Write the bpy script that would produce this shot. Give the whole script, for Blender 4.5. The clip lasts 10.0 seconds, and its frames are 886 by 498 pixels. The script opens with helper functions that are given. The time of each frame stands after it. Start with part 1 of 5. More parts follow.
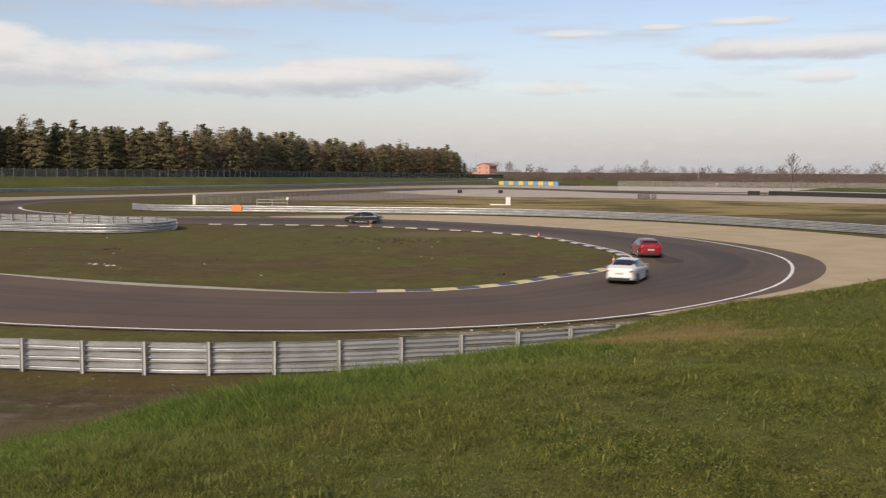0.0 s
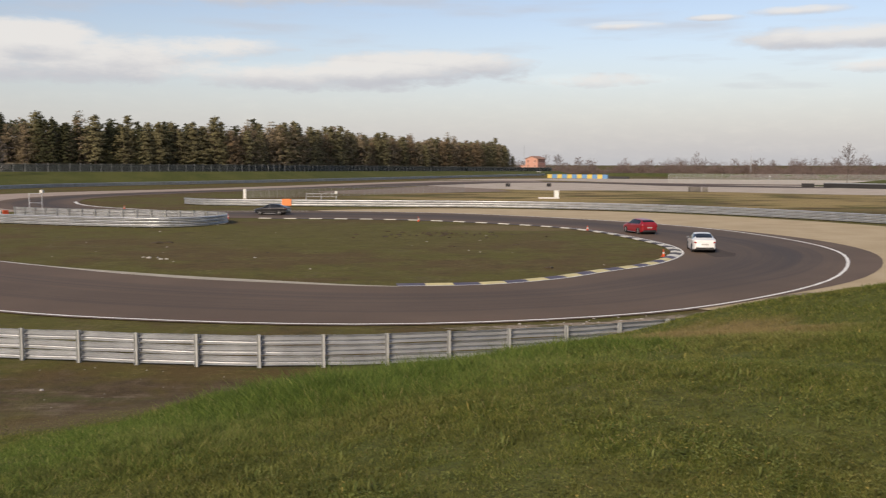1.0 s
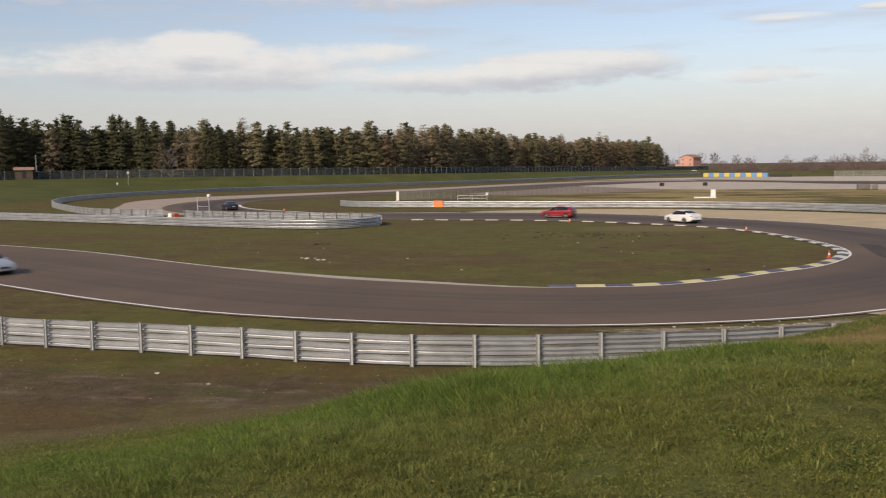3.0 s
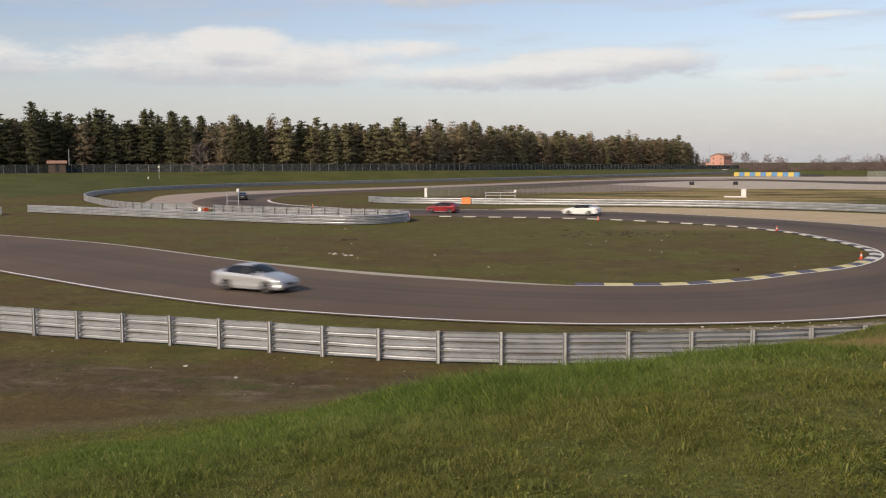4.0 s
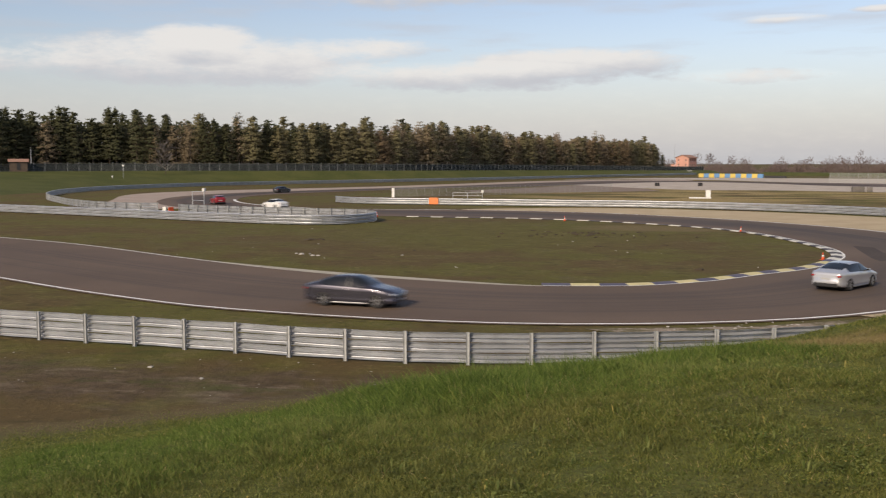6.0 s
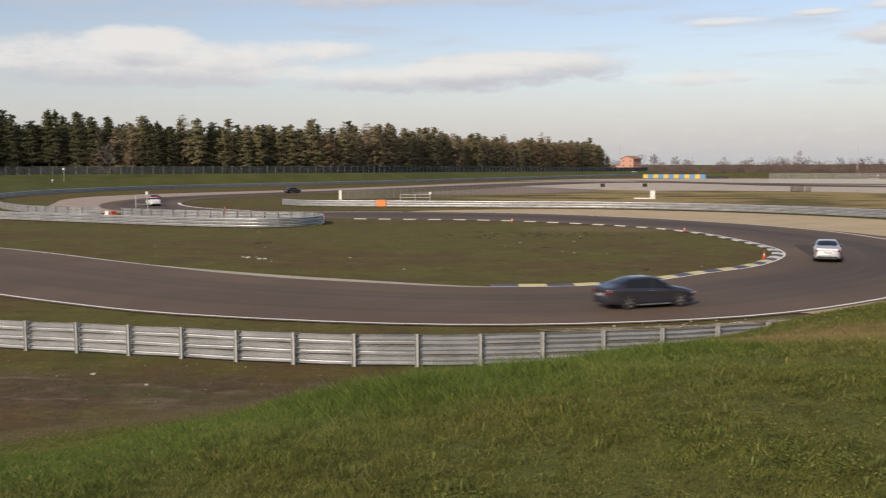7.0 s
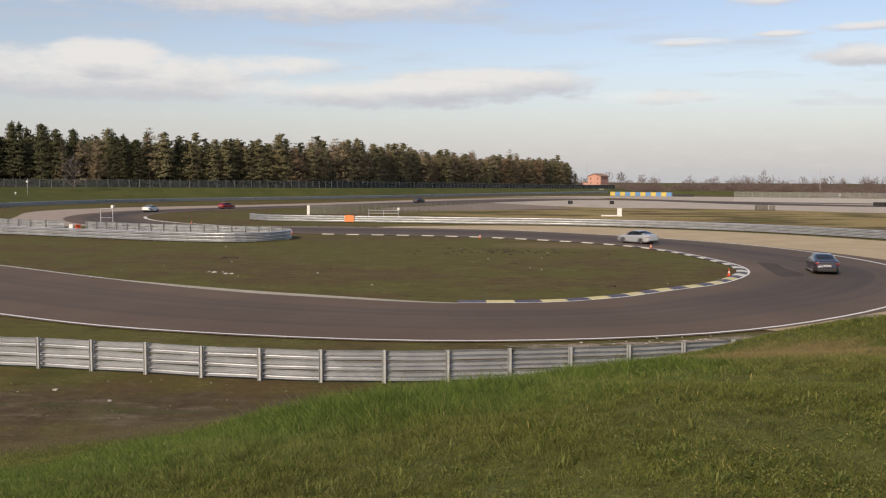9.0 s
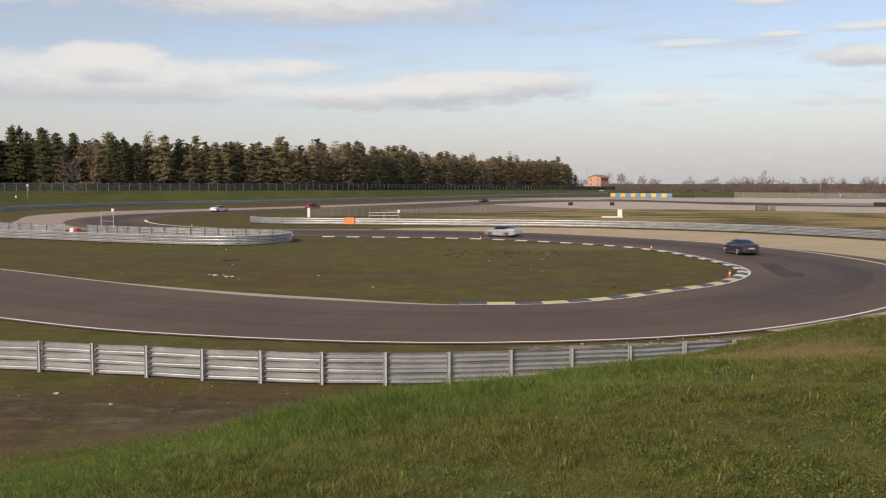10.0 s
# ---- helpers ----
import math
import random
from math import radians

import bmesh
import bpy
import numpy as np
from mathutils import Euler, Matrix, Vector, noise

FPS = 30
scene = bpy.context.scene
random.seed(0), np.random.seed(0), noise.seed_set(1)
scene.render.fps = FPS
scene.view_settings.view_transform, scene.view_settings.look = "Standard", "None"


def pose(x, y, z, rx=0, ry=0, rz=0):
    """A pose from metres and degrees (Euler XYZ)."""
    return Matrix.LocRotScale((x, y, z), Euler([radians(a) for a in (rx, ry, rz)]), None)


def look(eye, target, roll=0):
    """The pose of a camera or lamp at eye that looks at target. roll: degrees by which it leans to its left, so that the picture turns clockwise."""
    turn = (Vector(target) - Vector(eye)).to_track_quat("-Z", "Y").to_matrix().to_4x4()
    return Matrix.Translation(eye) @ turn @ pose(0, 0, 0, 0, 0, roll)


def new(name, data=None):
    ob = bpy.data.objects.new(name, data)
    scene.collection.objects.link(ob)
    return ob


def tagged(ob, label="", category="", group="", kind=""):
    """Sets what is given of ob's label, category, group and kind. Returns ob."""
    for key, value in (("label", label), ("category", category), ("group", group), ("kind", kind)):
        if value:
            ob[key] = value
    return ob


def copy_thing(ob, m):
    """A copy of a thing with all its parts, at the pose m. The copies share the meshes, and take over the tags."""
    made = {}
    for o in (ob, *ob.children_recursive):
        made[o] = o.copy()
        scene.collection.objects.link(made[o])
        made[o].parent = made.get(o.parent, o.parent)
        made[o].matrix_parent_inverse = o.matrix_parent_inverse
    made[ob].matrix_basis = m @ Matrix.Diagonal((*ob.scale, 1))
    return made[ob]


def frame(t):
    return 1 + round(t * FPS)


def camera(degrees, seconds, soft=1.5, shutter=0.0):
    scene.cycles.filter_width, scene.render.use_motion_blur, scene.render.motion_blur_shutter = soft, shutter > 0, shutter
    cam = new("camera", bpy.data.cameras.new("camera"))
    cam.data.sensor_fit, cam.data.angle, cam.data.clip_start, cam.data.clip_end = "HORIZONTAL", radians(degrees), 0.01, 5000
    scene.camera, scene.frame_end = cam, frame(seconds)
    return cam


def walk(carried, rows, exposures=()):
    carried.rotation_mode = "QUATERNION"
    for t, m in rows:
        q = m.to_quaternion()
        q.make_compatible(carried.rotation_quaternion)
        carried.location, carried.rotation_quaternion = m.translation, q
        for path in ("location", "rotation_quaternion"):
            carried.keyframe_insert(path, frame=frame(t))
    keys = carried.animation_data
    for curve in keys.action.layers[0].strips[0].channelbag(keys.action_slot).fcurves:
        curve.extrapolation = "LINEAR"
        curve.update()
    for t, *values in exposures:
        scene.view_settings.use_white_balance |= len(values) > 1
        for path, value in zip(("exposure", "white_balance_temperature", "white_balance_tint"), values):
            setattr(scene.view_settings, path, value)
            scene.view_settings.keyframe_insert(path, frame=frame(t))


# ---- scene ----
# ---- camera ----
LENS = 49.5
EYE = (0.0, 0.0, 6.35)
cam = camera(LENS, 10.0, soft=1.15, shutter=0.8)
# seconds, yaw, pitch, roll
PATH = [(0.0, 0.0, -4.665, -0.324), (0.5, 1.248, -4.921, -0.151), (1.0, 2.854, -5.057, -0.063), (1.5, 4.991, -4.953, -0.217),
        (2.0, 8.04, -4.825, 0.027), (2.5, 10.277, -4.967, 0.345), (3.0, 11.783, -4.942, 0.742), (4.5, 13.723, -5.179, 0.076),
        (5.0, 13.313, -5.191, -0.009), (6.5, 10.121, -5.062, 0.153), (7.0, 8.402, -5.007, 0.246), (7.5, 7.119, -4.843, -0.079),
        (8.0, 6.625, -4.595, -0.41), (8.5, 6.499, -4.295, -0.598), (9.0, 6.534, -4.059, -0.246), (9.5, 6.61, -3.937, 0.052),
        (10.0, 6.549, -3.94, 0.0)]
walk(cam, [(t, pose(*EYE, 90 + p, r, y)) for t, y, p, r in PATH])

# ---- light ----
SUN_AZ, SUN_EL = radians(203), radians(30)
world = bpy.data.worlds.new("sky")
scene.world = world
world.use_nodes = True
wn, wl = world.node_tree.nodes, world.node_tree.links
wn.clear()


def wmath(op, a, b=None, c=None):
    n = wn.new("ShaderNodeMath")
    n.operation = op
    for i, v in enumerate((a, b, c)):
        if v is None:
            continue
        if isinstance(v, (int, float)):
            n.inputs[i].default_value = v
        else:
            wl.new(v, n.inputs[i])
    return n.outputs[0]


def wmix(fac, a, b):
    n = wn.new("ShaderNodeMix")
    n.data_type = "RGBA"
    for sock, v in ((n.inputs[0], fac), (n.inputs[6], a), (n.inputs[7], b)):
        if isinstance(v, (tuple, float, int)):
            sock.default_value = v
        else:
            wl.new(v, sock)
    return n.outputs[2]


tc = wn.new("ShaderNodeTexCoord")
sep = wn.new("ShaderNodeSeparateXYZ")
wl.new(tc.outputs["Generated"], sep.inputs[0])
az = wmath("MULTIPLY", wmath("ARCTAN2", sep.outputs[0], sep.outputs[1]), 57.2958)
el = wmath("MULTIPLY", wmath("ARCSINE", sep.outputs[2]), 57.2958)
comb = wn.new("ShaderNodeCombineXYZ")
wl.new(wmath("MULTIPLY", az, 0.35), comb.inputs[0])
wl.new(el, comb.inputs[1])


def wnoise(scale, detail, rough=0.55):
    n = wn.new("ShaderNodeTexNoise")
    n.inputs["Scale"].default_value, n.inputs["Detail"].default_value, n.inputs["Roughness"].default_value = scale, detail, rough
    wl.new(comb.outputs[0], n.inputs["Vector"])
    return n.outputs["Fac"]


n_big, n_fine = wnoise(0.60, 8, 0.62), wnoise(1.7, 7, 0.65)
rough_edge = wmath("ADD", wmath("MULTIPLY", wmath("SUBTRACT", n_big, 0.5), 2.4), wmath("MULTIPLY", wmath("SUBTRACT", n_fine, 0.5), 1.3))
# azimuth, elevation, half width, height above, height below, weight
CLOUDS = [(-25.4, 7.0, 3.0, 0.8, 1.2, 1.70), (-25.5, 5.6, 11.5, 1.7, 1.5, 1.35), (-16.0, 6.7, 5.0, 0.7, 0.8, 1.15), (-10.5, 5.0, 9.0, 0.9, 1.0, 1.30),
          (-4.0, 5.8, 7.0, 0.8, 1.3, 1.45), (-14.5, 10.4, 11.0, 2.6, 1.4, 1.50), (-37.0, 10.0, 10.0, 1.9, 1.1, 1.40), (7.6, 7.9, 2.6, 0.28, 0.30, 1.15),
          (12.7, 8.2, 2.0, 0.24, 0.24, 1.05), (17.2, 8.4, 3.2, 0.32, 0.30, 1.10), (20.8, 6.8, 7.5, 0.75, 0.65, 1.40), (21.2, 5.3, 3.0, 0.5, 0.5, 1.10),
          (23.0, 10.2, 4.5, 1.2, 0.8, 1.25), (11.8, 10.1, 2.4, 0.5, 0.45, 1.10), (-41.0, 5.6, 9.0, 1.5, 1.5, 1.2), (6.0, 4.8, 6.0, 0.6, 0.6, 0.85)]
mask, shade = None, None
for a, e, w, up, down, wt in CLOUDS:
    dx = wmath("DIVIDE", wmath("SUBTRACT", az, a), w)
    de = wmath("SUBTRACT", el, e)
    dy = wmath("MAXIMUM", wmath("DIVIDE", de, up), wmath("DIVIDE", de, -down))
    v = wmath("SUBTRACT", wt, wmath("ADD", wmath("MULTIPLY", dx, dx), wmath("MULTIPLY", dy, dy)))
    lit = wmath("ADD", wmath("DIVIDE", de, up * 1.6), 0.36 if up > 0.7 else 0.65)
    mask = v if mask is None else wmath("MAXIMUM", mask, v)
    s1 = wmath("MULTIPLY", wmath("MAXIMUM", v, 0.0), lit)
    shade = s1 if shade is None else wmath("ADD", shade, s1)


def wramp(x, lo, hi):
    n = wn.new("ShaderNodeMapRange")
    n.interpolation_type = "SMOOTHSTEP"
    wl.new(x, n.inputs[0])
    n.inputs[1].default_value, n.inputs[2].default_value = lo, hi
    return n.outputs[0]


cover = wramp(wmath("ADD", mask, rough_edge), 0.0, 1.25)
# long thin streaks at the level of the clouds
comb2 = wn.new("ShaderNodeCombineXYZ")
wl.new(wmath("MULTIPLY", az, 0.07), comb2.inputs[0])
wl.new(wmath("MULTIPLY", el, 0.55), comb2.inputs[1])
thin = wn.new("ShaderNodeTexNoise")
thin.inputs["Scale"].default_value, thin.inputs["Detail"].default_value = 1.3, 7
wl.new(comb2.outputs[0], thin.inputs["Vector"])
streaks = wmath("MULTIPLY", wramp(thin.outputs["Fac"], 0.46, 0.70), 0.55)
cover = wmath("MAXIMUM", cover, streaks)
bright = wramp(wmath("ADD", shade, wmath("MULTIPLY", wmath("SUBTRACT", n_fine, 0.5), 0.7)), -0.1, 0.75)
cloud_col = wmix(bright, (0.66, 0.66, 0.705, 1), (0.99, 0.95, 0.91, 1))
sky = wn.new("ShaderNodeTexSky")
sky.sky_type, sky.sun_disc, sky.sun_elevation, sky.sun_rotation = "NISHITA", False, SUN_EL, SUN_AZ
sky.air_density, sky.dust_density, sky.ozone_density = 1.0, 1.2, 1.0
bg_sky, bg_cloud = wn.new("ShaderNodeBackground"), wn.new("ShaderNodeBackground")
tint = wn.new("ShaderNodeMix")
tint.data_type, tint.blend_type = "RGBA", "MULTIPLY"
tint.inputs[0].default_value = 1.0
wl.new(sky.outputs[0], tint.inputs[6])
tint.inputs[7].default_value = (1.14, 1.01, 1.03, 1)
wl.new(tint.outputs[2], bg_sky.inputs[0])
bg_sky.inputs[1].default_value = 0.126
wl.new(cloud_col, bg_cloud.inputs[0])
bg_cloud.inputs[1].default_value = 0.835
mixs, wout = wn.new("ShaderNodeMixShader"), wn.new("ShaderNodeOutputWorld")
# thin veil that thickens towards the horizon
veil = wmath("MULTIPLY", wramp(el, 8.0, -0.5), 0.8)
wl.new(wmath("MAXIMUM", wmath("MULTIPLY", cover, 0.92), veil), mixs.inputs[0])
wl.new(bg_sky.outputs[0], mixs.inputs[1])
wl.new(bg_cloud.outputs[0], mixs.inputs[2])
wl.new(mixs.outputs[0], wout.inputs[0])

sun_data = bpy.data.lights.new("sun", "SUN")
sun_data.energy, sun_data.angle, sun_data.color = 3.8, radians(3.0), (1.0, 0.84, 0.63)
sun = new("sun", sun_data)
to_sun = Vector((math.sin(SUN_AZ) * math.cos(SUN_EL), math.cos(SUN_AZ) * math.cos(SUN_EL), math.sin(SUN_EL)))
sun.matrix_world = look(to_sun * 50, (0, 0, 0))
scene.view_settings.exposure = 0.0


# ---- materials ----
def leafy(k, col, share):
    """Lets part of the light through thin leaves."""
    tr = k.t.nodes.new("ShaderNodeBsdfTranslucent")
    k.link(col, tr.inputs[0])
    mx = k.t.nodes.new("ShaderNodeMixShader")
    mx.inputs[0].default_value = share
    out = k.t.nodes["Material Output"]
    k.t.links.new(k.b.outputs[0], mx.inputs[1])
    k.t.links.new(tr.outputs[0], mx.inputs[2])
    k.t.links.new(mx.outputs[0], out.inputs[0])


class Nodes:
    """A Principled material with short helpers for its nodes."""

    def __init__(self, name, coords="Position"):
        self.m = bpy.data.materials.new(name)
        self.m.use_nodes = True
        self.t = self.m.node_tree
        self.b = self.t.nodes["Principled BSDF"]
        if coords == "Position":
            self.co = self.t.nodes.new("ShaderNodeNewGeometry").outputs["Position"]
        else:
            self.co = self.t.nodes.new("ShaderNodeTexCoord").outputs[coords]

    def link(self, v, sock):
        if isinstance(v, (int, float, tuple)):
            sock.default_value = v
        else:
            self.t.links.new(v, sock)

    def math(self, op, a, b=0.0):
        n = self.t.nodes.new("ShaderNodeMath")
        n.operation = op
        self.link(a, n.inputs[0]), self.link(b, n.inputs[1])
        return n.outputs[0]

    def noise(self, scale, detail=4.0, rough=0.55, stretch=None):
        n = self.t.nodes.new("ShaderNodeTexNoise")
        n.inputs["Scale"].default_value, n.inputs["Detail"].default_value, n.inputs["Roughness"].default_value = scale, detail, rough
        co = self.co
        if stretch:
            mp = self.t.nodes.new("ShaderNodeMapping")
            mp.inputs["Scale"].default_value = stretch
            self.t.links.new(co, mp.inputs[0])
            co = mp.outputs[0]
        self.t.links.new(co, n.inputs["Vector"])
        return n.outputs["Fac"]

    def ramp(self, x, lo, hi):
        n = self.t.nodes.new("ShaderNodeMapRange")
        n.interpolation_type = "SMOOTHSTEP"
        self.link(x, n.inputs[0])
        n.inputs[1].default_value, n.inputs[2].default_value = lo, hi
        return n.outputs[0]

    def mix(self, fac, a, b):
        n = self.t.nodes.new("ShaderNodeMix")
        n.data_type = "RGBA"
        for sock, v in ((n.inputs[0], fac), (n.inputs[6], a), (n.inputs[7], b)):
            if isinstance(v, tuple) and len(v) == 3:
                v = (*v, 1.0)
            self.link(v, sock)
        return n.outputs[2]

    def done(self, col, rough=0.8, metal=0.0, bump=None, strength=0.3, distance=0.02, spec=0.5):
        if isinstance(col, tuple):
            col = (*col, 1.0)[:4]
        self.link(col, self.b.inputs["Base Color"])
        self.link(rough, self.b.inputs["Roughness"])
        self.b.inputs["Metallic"].default_value = metal
        self.b.inputs["Specular IOR Level"].default_value = spec
        if bump is not None:
            n = self.t.nodes.new("ShaderNodeBump")
            n.inputs["Strength"].default_value, n.inputs["Distance"].default_value = strength, distance
            self.t.links.new(bump, n.inputs["Height"])
            self.t.links.new(n.outputs[0], self.b.inputs["Normal"])
        return self.m


def two_tone(name, a, b, scale=2.0, fine=30.0, rough=0.7, metal=0.0, coords="Object", strength=0.2, spec=0.5):
    k = Nodes(name, coords)
    f = k.noise(fine, 3)
    col = k.mix(k.ramp(k.noise(scale, 4), 0.3, 0.7), a, b)
    col = k.mix(k.math("MULTIPLY", k.ramp(f, 0.35, 0.75), 0.35), col, tuple(c * 0.72 for c in a))
    return k.done(col, rough, metal, f, strength, 0.01, spec)


def dry_turf(k, col):
    """Dry straw in the turf: a worn patch on the brow and thin growth on the crown of the mound."""
    pos = k.t.nodes.new("ShaderNodeSeparateXYZ")
    k.t.links.new(k.co, pos.inputs[0])
    px = k.math("DIVIDE", k.math("SUBTRACT", pos.outputs[0], 2.7), 1.5)
    py = k.math("DIVIDE", k.math("SUBTRACT", pos.outputs[1], 11.5), 3.4)
    spot = k.math("SUBTRACT", k.math("ADD", 0.35, k.math("MULTIPLY", k.noise(1.3, 6, 0.65), 1.2)), k.math("ADD", k.math("MULTIPLY", px, px), k.math("MULTIPLY", py, py)))
    col = k.mix(k.math("MULTIPLY", k.ramp(spot, 0.0, 0.8), 0.75), col, (0.330, 0.240, 0.115))
    thin = k.math("MULTIPLY", k.ramp(k.math("MULTIPLY", pos.outputs[1], -1.0), -8.5, -4.0), k.ramp(k.noise(1.7, 6, 0.7), 0.36, 0.62))
    return k.mix(k.math("MULTIPLY", thin, 0.20), col, (0.185, 0.150, 0.060))


def ground_material():
    k = Nodes("turf")
    pos = k.t.nodes.new("ShaderNodeSeparateXYZ")
    k.t.links.new(k.co, pos.inputs[0])
    big, mid, fine, grit = k.noise(0.035, 4), k.noise(0.35, 5), k.noise(3.0, 5, 0.65), k.noise(28.0, 4, 0.7)
    green, olive, straw, earth = (0.112, 0.106, 0.022), (0.110, 0.075, 0.030), (0.30, 0.225, 0.105), (0.062, 0.042, 0.026)
    zone = k.ramp(k.math("ADD", k.math("MULTIPLY", k.noise(0.07, 6, 0.6), 0.75), k.math("MULTIPLY", mid, 0.3)), 0.44, 0.60)
    gx_ = k.math("DIVIDE", k.math("ADD", pos.outputs[0], 13.0), 20.0)
    gy_ = k.math("DIVIDE", k.math("SUBTRACT", pos.outputs[1], 86.0), 20.0)
    lawn = k.ramp(k.math("SUBTRACT", k.math("ADD", 0.55, k.noise(0.11, 6, 0.65)), k.math("ADD", k.math("MULTIPLY", gx_, gx_), k.math("MULTIPLY", gy_, gy_))), 0.0, 0.7)
    col = k.mix(k.math("MAXIMUM", zone, k.math("MULTIPLY", lawn, 0.75)), olive, green)
    col = k.mix(k.math("MULTIPLY", k.ramp(k.math("ADD", fine, k.math("MULTIPLY", mid, 0.5)), 0.74, 1.0), 0.42), col, straw)
    blot = k.noise(1.1, 8, 0.7, (0.6, 1.0, 1.0))
    col = k.mix(k.math("MULTIPLY", k.ramp(blot, 0.50, 0.66), 0.6), col, (0.042, 0.036, 0.013))
    col = k.mix(k.math("MULTIPLY", k.ramp(k.noise(0.55, 7, 0.7, (0.45, 1.0, 1.0)), 0.55, 0.70), 0.55), col, (0.150, 0.110, 0.052))
    sx_ = k.math("DIVIDE", k.math("SUBTRACT", pos.outputs[0], 2.0), 12.0)
    sy_ = k.math("DIVIDE", k.math("SUBTRACT", pos.outputs[1], 96.0), 7.0)
    worn = k.ramp(k.math("SUBTRACT", k.math("ADD", 0.2, k.noise(0.4, 7, 0.65, (0.5, 1.0, 1.0))), k.math("ADD", k.math("MULTIPLY", sx_, sx_), k.math("MULTIPLY", sy_, sy_))), 0.0, 0.6)
    col = k.mix(k.math("MULTIPLY", worn, 0.7), col, (0.20, 0.145, 0.075))
    # bare earth on the low ground in front of the near rail
    bx = k.math("DIVIDE", k.math("ADD", pos.outputs[0], 16.0), 17.0)
    by = k.math("DIVIDE", k.math("SUBTRACT", pos.outputs[1], 25.2), 2.9)
    near = k.math("SUBTRACT", 1.0, k.math("ADD", k.math("MULTIPLY", bx, bx), k.math("MULTIPLY", by, by)))
    bare = k.ramp(k.math("ADD", near, k.math("MULTIPLY", k.math("SUBTRACT", k.noise(0.5, 7, 0.65), 0.5), 4.2)), 0.0, 0.9)
    patch = k.ramp(k.math("ADD", k.math("MULTIPLY", big, 0.5), k.math("MULTIPLY", mid, 0.6)), 0.60, 0.72)
    bare = k.math("MAXIMUM", k.math("MULTIPLY", bare, 0.9), k.math("MULTIPLY", patch, 0.6))
    col = k.mix(k.math("MULTIPLY", bare, k.ramp(fine, 0.15, 0.55)), col, k.mix(k.ramp(k.noise(1.6, 7, 0.7), 0.35, 0.65), earth, (0.128, 0.090, 0.058)))
    pale_soil = k.math("MULTIPLY", k.ramp(k.noise(0.8, 8, 0.72, (0.4, 1.0, 1.0)), 0.50, 0.66), bare)
    col = k.mix(k.math("MULTIPLY", pale_soil, 0.8), col, (0.235, 0.182, 0.130))
    tuft = k.math("MULTIPLY", k.ramp(k.noise(0.45, 7, 0.7, (0.5, 1.0, 1.0)), 0.54, 0.66), k.ramp(k.math("MULTIPLY", pos.outputs[1], -1.0), -36.0, -30.0))
    col = k.mix(k.math("MULTIPLY", tuft, 0.75), col, (0.072, 0.082, 0.020))
    foot_z = k.math("ADD", pos.outputs[2], k.math("MULTIPLY", k.math("SUBTRACT", mid, 0.5), 0.25))
    hem = k.math("MULTIPLY", k.ramp(foot_z, 0.0, 0.10), k.ramp(k.math("MULTIPLY", foot_z, -1.0), -0.55, -0.25))
    col = k.mix(k.math("MULTIPLY", hem, 0.65), col, (0.175, 0.135, 0.066))
    # dry strip beyond the far rail
    dry = k.math("MULTIPLY", k.math("MULTIPLY", k.math("MULTIPLY", k.ramp(pos.outputs[1], 128.0, 150.0), k.ramp(k.math("MULTIPLY", pos.outputs[1], -1.0), -420.0, -300.0)), k.ramp(pos.outputs[0], -40.0, -5.0)), k.ramp(k.noise(0.09, 6, 0.65, (0.5, 1.0, 1.0)), 0.40, 0.56))
    col = k.mix(k.math("MULTIPLY", dry, 0.85), col, (0.40, 0.300, 0.130))
    # lush growth on the mound
    lush = k.ramp(k.math("ADD", pos.outputs[2], k.math("MULTIPLY", k.math("SUBTRACT", mid, 0.5), 1.2)), 0.0, 0.7)
    turf = k.mix(k.ramp(fine, 0.3, 0.7), (0.082, 0.100, 0.018), (0.125, 0.140, 0.034))
    turf = k.mix(k.math("MULTIPLY", k.ramp(mid, 0.48, 0.7), 0.5), turf, (0.135, 0.120, 0.048))
    col = k.mix(lush, col, dry_turf(k, turf))
    col = k.mix(k.math("MULTIPLY", k.ramp(grit, 0.35, 0.7), 0.55), col, (0.050, 0.042, 0.018))
    return k.done(col, 0.95, 0, k.math("ADD", k.math("MULTIPLY", grit, 0.3), fine), 0.8, 0.08, 0.15)


